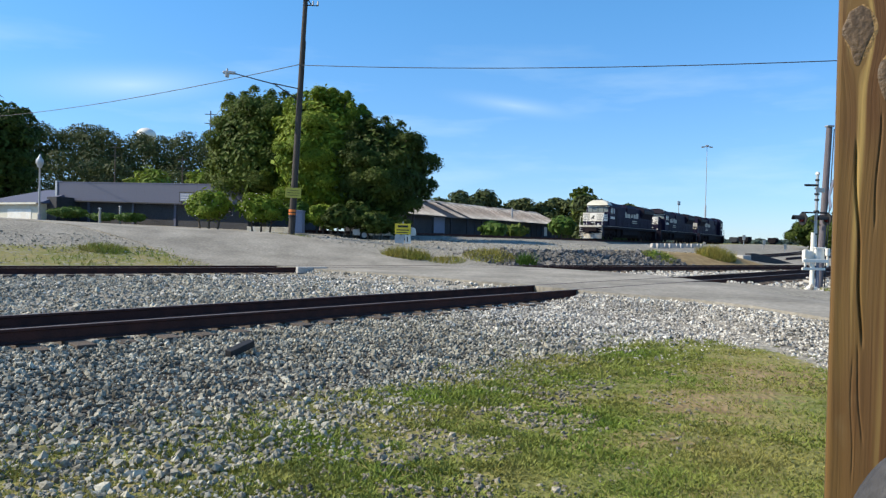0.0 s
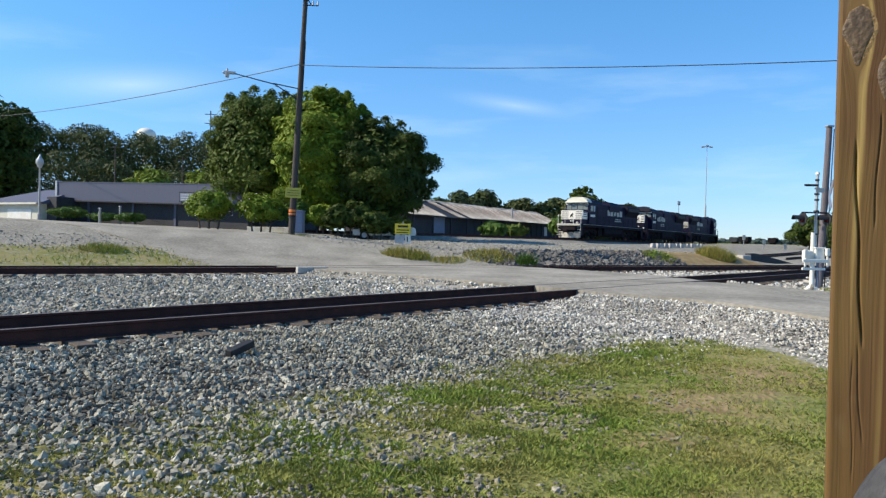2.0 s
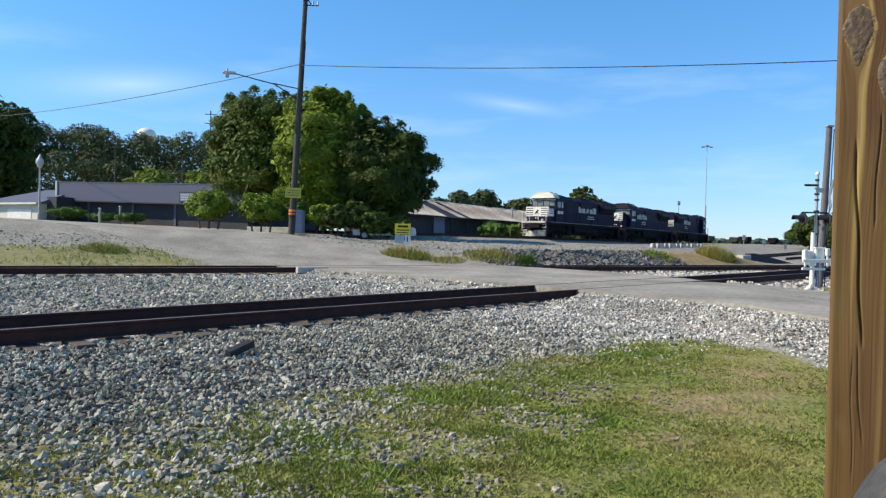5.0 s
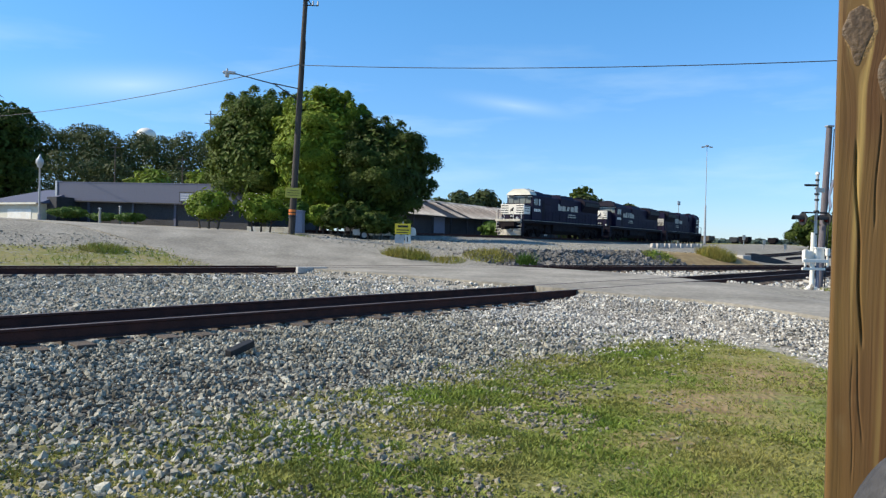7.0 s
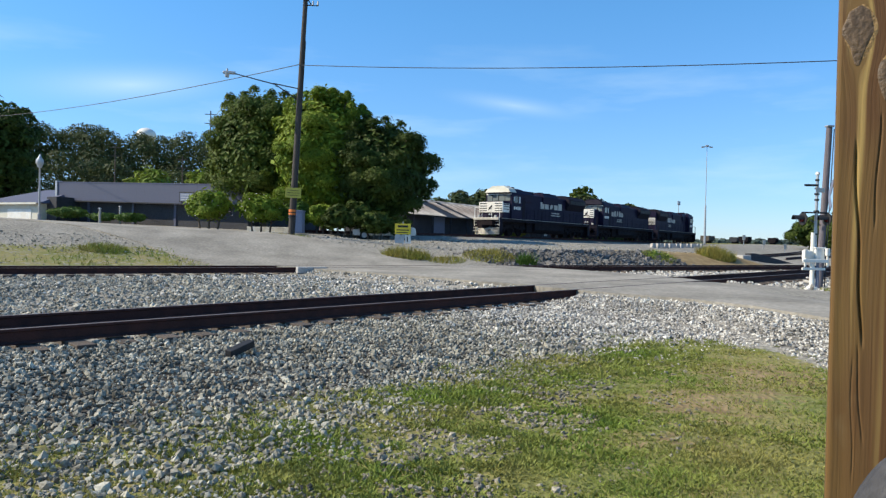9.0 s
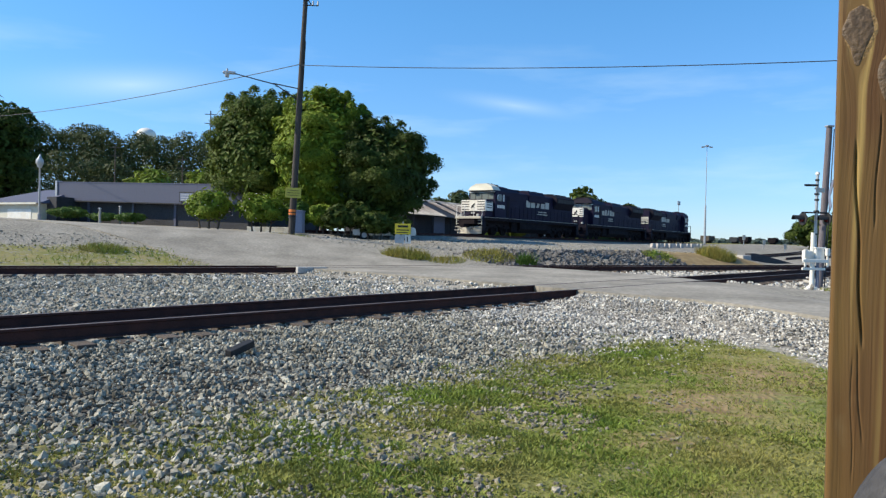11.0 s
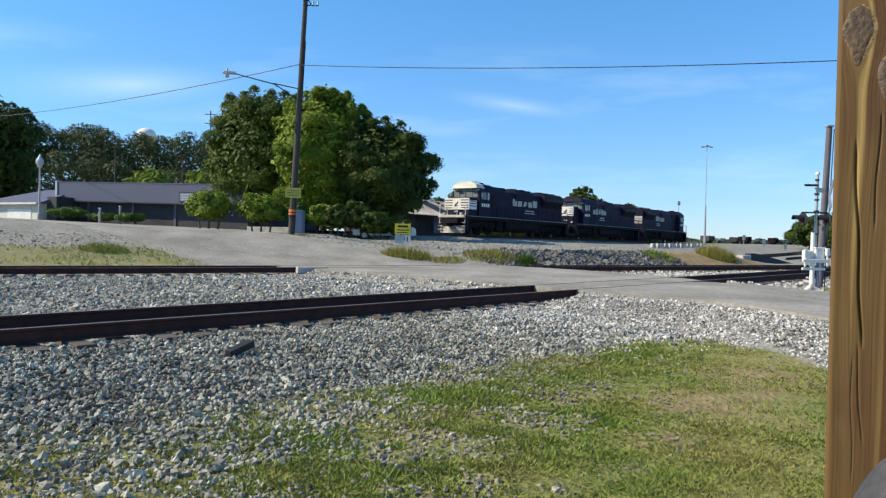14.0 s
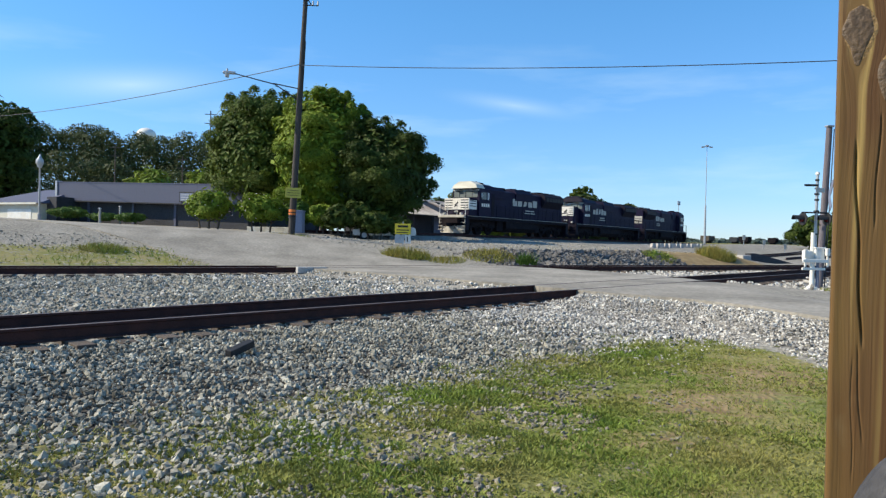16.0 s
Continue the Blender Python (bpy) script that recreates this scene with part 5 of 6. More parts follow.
# ---- old warehouse ----
def make_warehouse():
    m, w = along((-3.4, 70.0, 2.15), (18.6, 109.5, 1.85))
    e = thing("warehouse", m, "long low warehouse with rusted corrugated gable roof", "warehouse")
    part("wall", boxes((0.3, w - 0.3, 0.8, 8.2, -0.3, 1.95)), DARK_WALL, e)
    bm = prism([(0.8, 1.9), (8.2, 1.9), (4.5, 3.6)], "x", 0.32, w - 0.32)
    part("gable", bm, DARK_WALL, e)
    n = 30
    run, rise = 4.6, 1.95
    tilt = math.atan2(rise, run)
    ln = math.hypot(run, rise)
    bm = bmesh.new()
    cols = 10
    pw = w / n
    grid = []
    for j in (0.0, ln):
        row = []
        for lay in (0.0, -0.012):
            row.append([bm.verts.new((pw * 1.02 * i / (cols * 2), j, 0.022 * (1 if i % 2 else -1) + lay)) for i in range(cols * 2 + 1)])
        grid.append(row)
    for lay in (0, 1):
        for i in range(cols * 2):
            bm.faces.new((grid[0][lay][i], grid[0][lay][i + 1], grid[1][lay][i + 1], grid[1][lay][i]))
    me = bpy.data.meshes.new("roof_sheet")
    bm.to_mesh(me)
    bm.free()
    me.materials.append(RUST_ROOF)
    rng = random.Random(8)
    part("roof_deck", prism([(-0.05, 1.66), (4.5, 3.6), (9.05, 1.66), (9.05, 1.60), (4.5, 3.5), (-0.05, 1.60)], "x", 0.0, w), BLACK, e, "dark roof boards")
    for i in range(n):
        for side in (0, 1):
            if side == 0 and i in (5, 6, 8):
                continue
            o = new("roof_sheet", me)
            o.parent = e
            z = 1.74 + rng.uniform(-0.015, 0.02)
            if side == 0:
                o.matrix_basis = Matrix.Translation((i * pw, -0.1, z)) @ Matrix.Rotation(tilt + rng.uniform(-0.006, 0.006), 4, "X")
            else:
                o.matrix_basis = Matrix.Translation((i * pw + pw, 9.1, z)) @ Matrix.Rotation(math.pi, 4, "Z") @ Matrix.Rotation(tilt, 4, "X")
    part("ridge_cap", prism([(4.2, 3.60), (4.5, 3.74), (4.8, 3.60), (4.5, 3.68)], "x", 0, w), RUST_ROOF, e)
    for i in range(12):
        x = 1 + i * (w - 2) / 11
        part("dock_post", boxes((x - 0.09, x + 0.09, 0.05, 0.23, -0.3, 1.7)), DARK_WALL, e)
    for x in (6, 16, 27, 36):
        part("loading_door", boxes((x, x + 2.6, 0.74, 0.8, -0.1, 1.7), bevel=0.01), BLUE if x == 6 else DARK_WALL, e)
    part("vent_pipe", rods(((w * 0.62, 1.2, 2.0), (w * 0.62, 1.2, 3.6)), r=0.12), GALV, e)
    part("white_door", boxes((w - 6.2, w - 5.2, 0.72, 0.79, 0, 1.3)), WHITE, e)


make_warehouse()


# ---- rail yard ----
def make_light_mast():
    e = thing("light_mast", pose(55.5, 150, 1.0), "tall slender yard light mast", "light mast")
    bm = bmesh.new()
    rod(bm, (0, 0, 0), (0, 0, 8.5), 0.24, 0.17, 10)
    rod(bm, (0, 0, 8.5), (0, 0, 21.2), 0.085, 0.05, 10)
    part("column", bm, GALV, e)
    part("lamp_ring", rods(((-0.9, 0, 21.0), (0.9, 0, 21.0)), ((0, -0.9, 21.1), (0, 0.9, 21.1)), r=0.08), GALV, e)
    for x in (-0.9, 0.9, 0.0):
        part("floodlight", boxes((x - 0.3, x + 0.3, -0.3, 0.3, 20.8 + (0.35 if x == 0 else 0), 21.0 + (0.35 if x == 0 else 0)), bevel=0.04), GALV, e)


make_light_mast()


def make_thin_mast(x, y, h):
    e = thing("signal_mast", pose(*on_ground(x, y)), "thin far-off mast with small head", "mast")
    bm = bmesh.new()
    rod(bm, (0, 0, 0), (0, 0, h), 0.09, 0.06, 8)
    part("shaft", bm, GALV, e)
    part("head", boxes((-0.25, 0.25, -0.2, 0.2, h - 0.1, h + 0.7), bevel=0.04), GALV, e)


make_thin_mast(46.5, 140, 8.2)


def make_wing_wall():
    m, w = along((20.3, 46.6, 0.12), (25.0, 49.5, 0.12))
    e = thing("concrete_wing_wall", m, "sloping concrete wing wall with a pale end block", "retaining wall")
    # the face turned from the sun has its shade in the dark colour
    part("wall", prism([(0, -0.3), (0, 0.85), (0.6, 0.85), (w, 0.05), (w, -0.3)], "y", 0, 0.4), DARK_WALL, e, "concrete wall face with shade put into its dark grey")
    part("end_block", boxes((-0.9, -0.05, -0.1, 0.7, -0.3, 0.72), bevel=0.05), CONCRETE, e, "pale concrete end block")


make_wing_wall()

block = thing("concrete_block", pose(0, 0, -50), "pale weathered concrete block on the gravel", "concrete block", "row of concrete blocks")
part("body", prism([(-0.27, 0), (-0.27, 0.12), (-0.17, 0.48), (0.17, 0.48), (0.27, 0.12), (0.27, 0)], "y", -0.2, 0.2), CONCRETE, block)
part("lifting_eye", rods(((-0.08, 0, 0.4), (0, 0, 0.5)), ((0, 0, 0.5), (0.08, 0, 0.4)), r=0.02), STEEL, block)
for i in range(14):
    t = i / 13
    x, y = 22.3 + 10.0 * t, 75 + 13.5 * t
    mm = pose(x, y, float(height(x, y)) - 0.02, 0, 0, 20 + 25 * math.sin(i * 2.1))
    if i == 0:
        block.matrix_basis = mm
    else:
        copy_thing(block, mm)


def make_wagon(x, y, rz, material, label):
    e = thing("freight_wagon", pose(*on_ground(x, y), 0, 0, rz), label, "freight wagon", "wagons in the yard")
    part("body", prism([(-1.5, 1.1), (-1.5, 2.7), (1.5, 2.7), (1.5, 1.1), (0.8, 0.7), (-0.8, 0.7)], "y", -6, 6), material, e)
    for i in range(9):
        part("rib", boxes((1.5, 1.58, -5.8 + i * 1.43, -5.68 + i * 1.43, 1.1, 2.7)), material, e)
    for y0 in (-4.4, 4.4):
        bm = bmesh.new()
        for d in (-0.85, 0.85):
            rod(bm, (-0.75, y0 + d, 0.42), (0.75, y0 + d, 0.42), 0.42, seg=14)
        part("truck", bm, UNDER, e)


make_wagon(112, 262, -30, UNDER, "dark open freight wagon in the far yard")
make_wagon(140, 300, -30, UNDER, "dark grey freight wagon in the far yard")
make_wagon(124, 300, -30, DARK_WALL, "dark closed freight wagon in the far yard")
make_wagon(98, 262, -30, TIE, "brown freight wagon in the far yard")
def make_yard_marker(x, y, h):
    e = thing("yard_marker", pose(*on_ground(x, y)), "small white marker board on a short post in the yard", "marker", "markers in the yard")
    part("post", boxes((-0.05, 0.05, -0.04, 0.04, -0.2, h)), GALV, e)
    part("board", boxes((-0.24, 0.24, -0.07, -0.04, h - 0.75, h), bevel=0.02), FADED_WHITE, e, "faded white board")


for x, y, h in ((46.8, 110, 1.7), (49.5, 109, 1.35), (50.8, 105, 1.2), (43.0, 128, 1.6), (38.6, 118, 1.3)):
    make_yard_marker(x, y, h)
make_track("rails of the far yard track", [(20 + 0.53 * l, 52 + 0.848 * l, float(height(20 + 0.53 * l, 52 + 0.848 * l)) + 0.2, math.atan2(0.53, 0.848)) for l in np.arange(0, 130, 4.0)], 0.65)
make_track("rails of the outer yard track", [(30 + 0.55 * l, 60 + 0.835 * l, float(height(30 + 0.55 * l, 60 + 0.835 * l)) + 0.2, math.atan2(0.55, 0.835)) for l in np.arange(0, 120, 4.0)], 0.65)


def make_water_tank():
    e = thing("water_tank", pose(-169, 400, 0), "pale domed water tank over the hill", "water tank")
    bm = bmesh.new()
    bmesh.ops.create_uvsphere(bm, u_segments=24, v_segments=14, radius=5.4)
    for v in bm.verts:
        v.co.z = v.co.z * 0.8 + 55.6
    part("tank", bm, WHITE, e)
    bm = bmesh.new()
    rod(bm, (0, 0, 0), (0, 0, 54), 2.0, 1.6, 14)
    part("stem", bm, WHITE, e)


make_water_tank()


def make_far_pole(x, y, h):
    e = thing("far_utility_pole", pose(x, y, 2.5), "far wooden power pole with crossarms on the hillside", "utility pole", "poles on the hillside")
    bm = bmesh.new()
    rod(bm, (0, 0, -2), (0, 0, h), 0.11, 0.08, 8)
    part("shaft", bm, TIE, e)
    for z in (h - 0.6, h - 2.0):
        part("crossarm", boxes((-0.9, 0.9, -0.05, 0.05, z, z + 0.10)), TIE, e)


make_far_pole(-55, 118, 13.5)
make_far_pole(-43, 116, 11.5)
make_far_pole(-36.5, 110, 18.0)


# ---- porch post and handrail by the camera ----
POST_KNOTS = ((0.025, 1.914, 0.021, 0.040), (0.062, 1.845, 0.012, 0.030))


def make_post():
    """A planed post: its front is a fine sheet with raised grain, drying checks cut in, and knots."""
    e = thing("porch_post", pose(0.585, 1.06, 0, 0, 0, -28), "ochre softwood porch post with dark knots", "post")
    nx, nz = 150, 420
    gx, gz = np.meshgrid(np.linspace(0.004, 0.136, nx), np.concatenate([np.linspace(0.0, 1.1, 60), np.linspace(1.1, 2.1, nz - 80)[1:], np.linspace(2.1, 2.8, 21)]))
    bend = gx + 0.004 * np.sin(gz * 5.0 + gx * 30) + 0.002 * np.sin(gz * 13.0)
    for kx, kz, rx, rz in POST_KNOTS:
        fall = np.exp(-((gz - kz) / (rz * 1.7)) ** 2) * np.exp(-np.abs(gx - kx) / (rx * 1.9))
        bend = bend - fall * np.sign(gx - kx) * rx * 0.85 * np.minimum(1, np.abs(gx - kx) / (rx * 0.5))
    dep = 0.0004 * np.sin(bend * 160 + 2.0 * np.sin(bend * 57)) * np.sin(gz * 3.1 + bend * 20)
    for x0, z0, x1, z1, w, cut in ((0.025, 1.765, 0.041, 1.44, 0.0014, 0.007), (0.034, 1.46, 0.045, 1.30, 0.0010, 0.0016), (0.029, 1.44, 0.033, 1.24, 0.0010, 0.0012), (0.057, 1.80, 0.052, 1.62, 0.0010, 0.003)):
        f = np.clip((gz - z0) / (z1 - z0), 0, 1)
        line = x0 + (x1 - x0) * f + 0.0012 * np.sin(gz * 40)
        dep = dep + cut * np.exp(-((gx - line) / w) ** 2) * smooth(0.0, 0.12, f) * (1 - smooth(0.85, 1.0, f))
    verts = np.stack([gx, dep, gz], -1).reshape(-1, 3)
    nz = gx.shape[0]
    i = (np.arange(nz - 1)[:, None] * nx + np.arange(nx - 1)[None, :]).ravel()
    face = arrays("front_face", verts, np.stack([i, i + 1, i + nx + 1, i + nx], -1), POST_WOOD, e)
    uv = face.data.uv_layers.new(name="grain")
    order = np.empty(len(face.data.loops), dtype=np.int32)
    face.data.loops.foreach_get("vertex_index", order)
    uv.data.foreach_set("uv", np.stack([bend.ravel()[order], gz.ravel()[order]], -1).astype(np.float32).ravel())
    face.data.polygons.foreach_set("use_smooth", np.ones(len(face.data.polygons), dtype=bool))
    part("timber", boxes((0, 0.14, 0.009, 0.14, 0, 2.8), bevel=0.004), POST_WOOD, e)
    edge = bmesh.new()
    for x in (0.004, 0.136):
        rod(edge, (x, 0.0046, 0), (x, 0.0046, 2.8), 0.0046, seg=10)
    part("rounded_arris", edge, POST_WOOD, e)
    for x, z, rx, rz in POST_KNOTS:
        bm = bmesh.new()
        bmesh.ops.create_uvsphere(bm, u_segments=28, v_segments=14, radius=1.0)
        for v in bm.verts:
            w = 1.14 + 0.12 * noise.noise((v.co.x * 2.3, v.co.z * 2.3, 9 + x * 40))
            taper = 1 + 0.5 * min(0, v.co.z)
            v.co = Vector((x + 0.002 + v.co.x * rx * w * taper, 0.0006 + v.co.y * 0.0016, z + v.co.z * rz * w))
        part("knot_rim", bm, KNOT_RIM, e, "pale rim round a knot")
        bm = bmesh.new()
        bmesh.ops.create_uvsphere(bm, u_segments=28, v_segments=16, radius=1.0)
        for v in bm.verts:
            w = 1 + 0.16 * noise.noise((v.co.x * 1.7, v.co.z * 1.7, 5 + x * 40))
            taper = 1 + 0.62 * min(0, v.co.z)
            drop = 0.35 * rz * max(0, -v.co.z - 0.55)
            v.co = Vector((x + v.co.x * rx * w * taper, v.co.y * 0.0022, z + v.co.z * rz * w - drop))
        part("knot", bm, KNOT, e, "dark brown knot")


make_post()


def make_handrail():
    e = thing("handrail", pose(0.398, 0.62, 1.352), "dark grey rounded handrail end beside the post", "handrail")
    bm = bmesh.new()
    bmesh.ops.create_uvsphere(bm, u_segments=24, v_segments=14, radius=1.0)
    for v in bm.verts:
        v.co = Vector((v.co.x * 0.035 + max(0, v.co.z) * 0.02, v.co.y * 0.03, v.co.z * 0.07 + (0 if v.co.z > 0 else v.co.z * 0.25)))
    part("rail_end", bm, GREYWOOD, e)
    bm = bmesh.new()
    rod(bm, (0.0, 0.0, 0.0), (0.02, 0.03, -1.38), 0.026, 0.03, 14)
    part("upright", bm, GREYWOOD, e)


make_handrail()


def make_scraps():
    e = tagged(link("timber_scrap", boxes((-0.2, 0.2, -0.05, 0.05, -0.02, 0.07), bevel=0.012), BLACK), "dark broken sleeper scrap on the ballast", "scrap wood")
    e.matrix_basis = pose(-2.45, 8.6, 0.17, 8, -12, 62)
    e = tagged(link("crossing_plank", boxes((-0.55, 0.55, -0.14, 0.14, -0.12, 0.1), bevel=0.02), CONCRETE), "tan weathered plank end at the crossing", "plank")
    e.matrix_basis = pose(-4.7, 25.35, 0.34, 0, 0, 29)


make_scraps()


# ---- loose stone and grass ----
def stones(name, label, x, y, z, size, material, seed):
    """Many small broken stones as real geometry."""
    rng = np.random.default_rng(seed)
    n, k, kinds = len(x), 8, 40
    shapes, tris = [], []
    for i in range(kinds):
        pts = rng.normal(size=(60, 3))
        pts /= np.linalg.norm(pts, axis=1)[:, None]
        chosen = [0]
        while len(chosen) < k:
            d = np.min([np.linalg.norm(pts - pts[c], axis=1) for c in chosen], axis=0)
            chosen.append(int(np.argmax(d * rng.uniform(0.55, 1.0, 60))))
        bm = bmesh.new()
        for c in pts[chosen]:
            bm.verts.new(c)
        bmesh.ops.convex_hull(bm, input=bm.verts)
        bmesh.ops.triangulate(bm, faces=bm.faces)
        bm.verts.index_update()
        shapes.append([v.co[:] for v in bm.verts])
        tris.append([[v.index for v in f.verts] for f in bm.faces])
        bm.free()
    shapes = np.array(shapes) * 1.12
    kind = rng.integers(0, kinds, n)
    pick = shapes[kind] * rng.uniform(0.6, 1.25, (n, 1, 3))
    tri = np.array(tris)[kind]
    q = rng.normal(size=(n, 4))
    q /= np.linalg.norm(q, axis=1)[:, None]
    w, a, b, c = q.T
    R = np.stack([np.stack([1 - 2 * (b * b + c * c), 2 * (a * b - c * w), 2 * (a * c + b * w)], -1),
                  np.stack([2 * (a * b + c * w), 1 - 2 * (a * a + c * c), 2 * (b * c - a * w)], -1),
                  np.stack([2 * (a * c - b * w), 2 * (b * c + a * w), 1 - 2 * (a * a + b * b)], -1)], 1)
    v = np.einsum("nij,nkj->nki", R, pick) * np.asarray(size)[:, None, None]
    v += np.stack([x, y, z], -1)[:, None, :]
    f = tri + (np.arange(n) * k)[:, None, None]
    return tagged(arrays(name, v.reshape(-1, 3), f.reshape(-1, 3), material), label, "gravel", kind="stuff")


def loose_stones(parent, x, y, z, size, material, seed):
    """The nearest stones, each an object of its own on one of a few shared shapes."""
    rng = random.Random(seed)
    shapes = []
    for i in range(14):
        bm = bmesh.new()
        for k in range(11):
            v = Vector((rng.gauss(0, 1), rng.gauss(0, 1), rng.gauss(0, 1))).normalized()
            bm.verts.new((v.x * rng.uniform(0.8, 1.3), v.y * rng.uniform(0.8, 1.2), v.z * rng.uniform(0.6, 1.0)))
        made = bmesh.ops.convex_hull(bm, input=bm.verts)
        bmesh.ops.delete(bm, geom=[v for v in made["geom_interior"] if isinstance(v, bmesh.types.BMVert)], context="VERTS")
        me = bpy.data.meshes.new("stone")
        bm.to_mesh(me)
        bm.free()
        me.materials.append(material)
        shapes.append(me)
    for px, py, pz, r in zip(x, y, z, size):
        o = new("stone", shapes[rng.randrange(len(shapes))])
        o.parent = parent
        o.matrix_basis = Matrix.LocRotScale((px, py, pz), Euler([rng.uniform(0, 6.28) for _ in range(3)]), (r, r, r))


def scatter(seed, n, s0, s1, u0, u1):
    rng = np.random.default_rng(seed)
    s, u = rng.uniform(s0, s1, n), rng.uniform(u0, u1, n)
    return rng, s, u, s * SX - u * SY, s * SY + u * SX


def in_view(x, y, slack=1.2):
    return (y > 1.5) & (np.abs(x) < y * 0.66 + slack)


def patch(x, y, k, seed=0.0):
    return np.sin(x * k + 1.7 * np.sin(y * k * 0.7 + seed)) * np.sin(y * k * 1.2 + 1.3 * np.sin(x * k * 0.6 + seed))


def off_road(x, y, s, u):
    return road_gap(x, y) > 0.12


def stony(x, y):
    """1 where stones have worked into the turf."""
    return smooth(-0.05, 0.45, patch(x, y, 2.6, 0.6) + 0.7 * patch(x, y, 7.0, 1.9))


def lay_ballast():
    rng, s, u, x, y = scatter(5, 140000, -9, 19, 1.0, 9.45)
    edge = 5.75 + 0.35 * patch(x, y, 2.1) + 0.2 * patch(x, y, 6.3, 2.0) - 2.8 * smooth(10.0, 13.5, s) - 1.4 * (1 - smooth(2.0, 6.5, s))
    chance = smooth(-2.9, 0.5, u - edge) ** 2.2 * (0.45 + 0.55 * smooth(-0.4, 0.2, patch(x, y, 3.3, 4.0) + smooth(-0.8, 0.3, u - edge))) + 0.0006
    chance = chance + 0.75 * stony(x, y) * smooth(-3.4, -1.8, u - edge) * (1 - smooth(4.5, 9.0, s))
    bankside = (1 - smooth(1.5, 2.3, road_gap(x, y) + 0.25 * patch(x, y, 3.1))) * smooth(8.0, 9.5, y)
    chance = np.maximum(chance, bankside)
    keep = (rng.random(len(x)) < chance) & in_view(x, y) & off_road(x, y, s, u)
    x, y, s, u, edge = x[keep], y[keep], s[keep], u[keep], np.where(bankside > 0.5, u - 1.0, edge)[keep]
    size = np.minimum(0.0200 * rng.lognormal(0, 0.30, len(x)), 0.040) * (0.8 + 0.2 * smooth(-0.9, 0.3, u - edge))
    heap = (0.35 + 0.65 * smooth(-0.6, 0.4, u - edge)) * (1 - 0.2 * smooth(8.0, 8.9, u))
    z = height(x, y) + size * rng.uniform(-0.3, 1.1, len(x)) * heap + 0.022 * smooth(8.5, 9.0, u) * (road_gap(x, y) > 1.0)
    fresh = rng.random(len(x)) < smooth(7.0, 12.0, s)
    dull = ~fresh & (u < edge - 0.7)
    old = ~fresh & ~dull
    stones("ballast", "soiled grey stones worked into the turf", x[dull], y[dull], z[dull] - 0.15 * size[dull], size[dull], SOILED_STONE, 60)
    near = np.flatnonzero(old & (y < 5.6) & (x < -0.4))[:300]
    old[near] = False
    heaped = stones("ballast", "grey broken ballast stones beside the first track", x[old], y[old], z[old], size[old], STONE, 51)
    loose_stones(heaped, x[near], y[near], z[near], size[near], STONE, 63)
    stones("ballast", "fresh pale gravel heaped against the crossing", x[fresh], y[fresh], z[fresh], size[fresh] * 0.9, PALE_STONE, 58)
    rng, s, u, x, y = scatter(6, 9000, -9, 15.2, 9.7, 11.9)
    keep = in_view(x, y)
    x, y = x[keep], y[keep]
    size = 0.036 * rng.lognormal(0, 0.3, len(x))
    stones("ballast", "ballast stones between the rails", x, y, height(x, y) + size * rng.uniform(-0.5, 0.2, len(x)), size, STONE, 52)
    rng, s, u, x, y = scatter(7, 56000, -14, 20, 11.8, 24)
    keep = in_view(x, y) & (of_v(x, y) < 24.8) & (road_gap(x, y) > 0.1)
    x, y = x[keep], y[keep]
    size = 0.034 * rng.lognormal(0, 0.3, len(x))
    z = height(x, y) + size * rng.uniform(-0.5, 0.5, len(x))
    fresh = rng.random(len(x)) < 0.1 + 0.7 * smooth(8.0, 16.0, of_su(x, y)[0])
    old = ~fresh
    stones("ballast", "grey gravel between the two tracks", x[old], y[old], z[old], size[old], STONE, 53)
    stones("ballast", "pale gravel between the two tracks", x[fresh], y[fresh], z[fresh], size[fresh], PALE_STONE, 59)
    rng, s, u, x, y = scatter(8, 12000, 20.0, 44, 4.0, 24)
    keep = in_view(x, y) & (of_v(x, y) < 24.8) & ((u < 9.3) | (u > 11.4)) & (road_gap(x, y) > 0.1)
    x, y = x[keep], y[keep]
    size = 0.05 * rng.lognormal(0, 0.3, len(x))
    stones("ballast", "pale gravel beyond the crossing", x, y, height(x, y) + size * rng.uniform(-0.5, 0.5, len(x)), size, PALE_STONE, 54)
    rng = np.random.default_rng(9)
    n = 4200
    t, v = rng.uniform(13, 36, n), rng.uniform(28.6, 32.6, n)
    x, y = t * VX - v * VY, t * VY + v * VX
    s, u = of_su(x, y)
    keep = (s > 27.5) & (s < 40.5)
    x, y = x[keep], y[keep]
    size = 0.075 * rng.lognormal(0, 0.35, len(x))
    stones("bank_rocks", "broken grey rocks on the bank below the upper yard", x, y, height(x, y) + size * 0.3, size, ROCK, 55)
    rng = np.random.default_rng(11)
    n = 9000
    x, y = rng.uniform(-8, 24, n), rng.uniform(34, 68, n)
    s, u = of_su(x, y)
    v = of_v(x, y)
    keep = (v > 32.0) & (road_gap(x, y) > 0.3) & (s < 47)
    x, y = x[keep], y[keep]
    size = 0.034 * rng.lognormal(0, 0.4, len(x))
    stones("gravel", "beige gravel of the upper yard", x, y, height(x, y) + size * rng.uniform(-0.3, 0.4, len(x)), size, STONE, 57)
    rng = np.random.default_rng(10)
    n = 4500
    x, y = rng.uniform(-26, -6, n), rng.uniform(24, 36, n)
    v = of_v(x, y)
    keep = (v > 33) & (v < 36.5) | ((v > 28) & (v < 29.5)) | (rng.random(n) < 0.12) & (v > 28) & (v < 36)
    s, u = of_su(x, y)
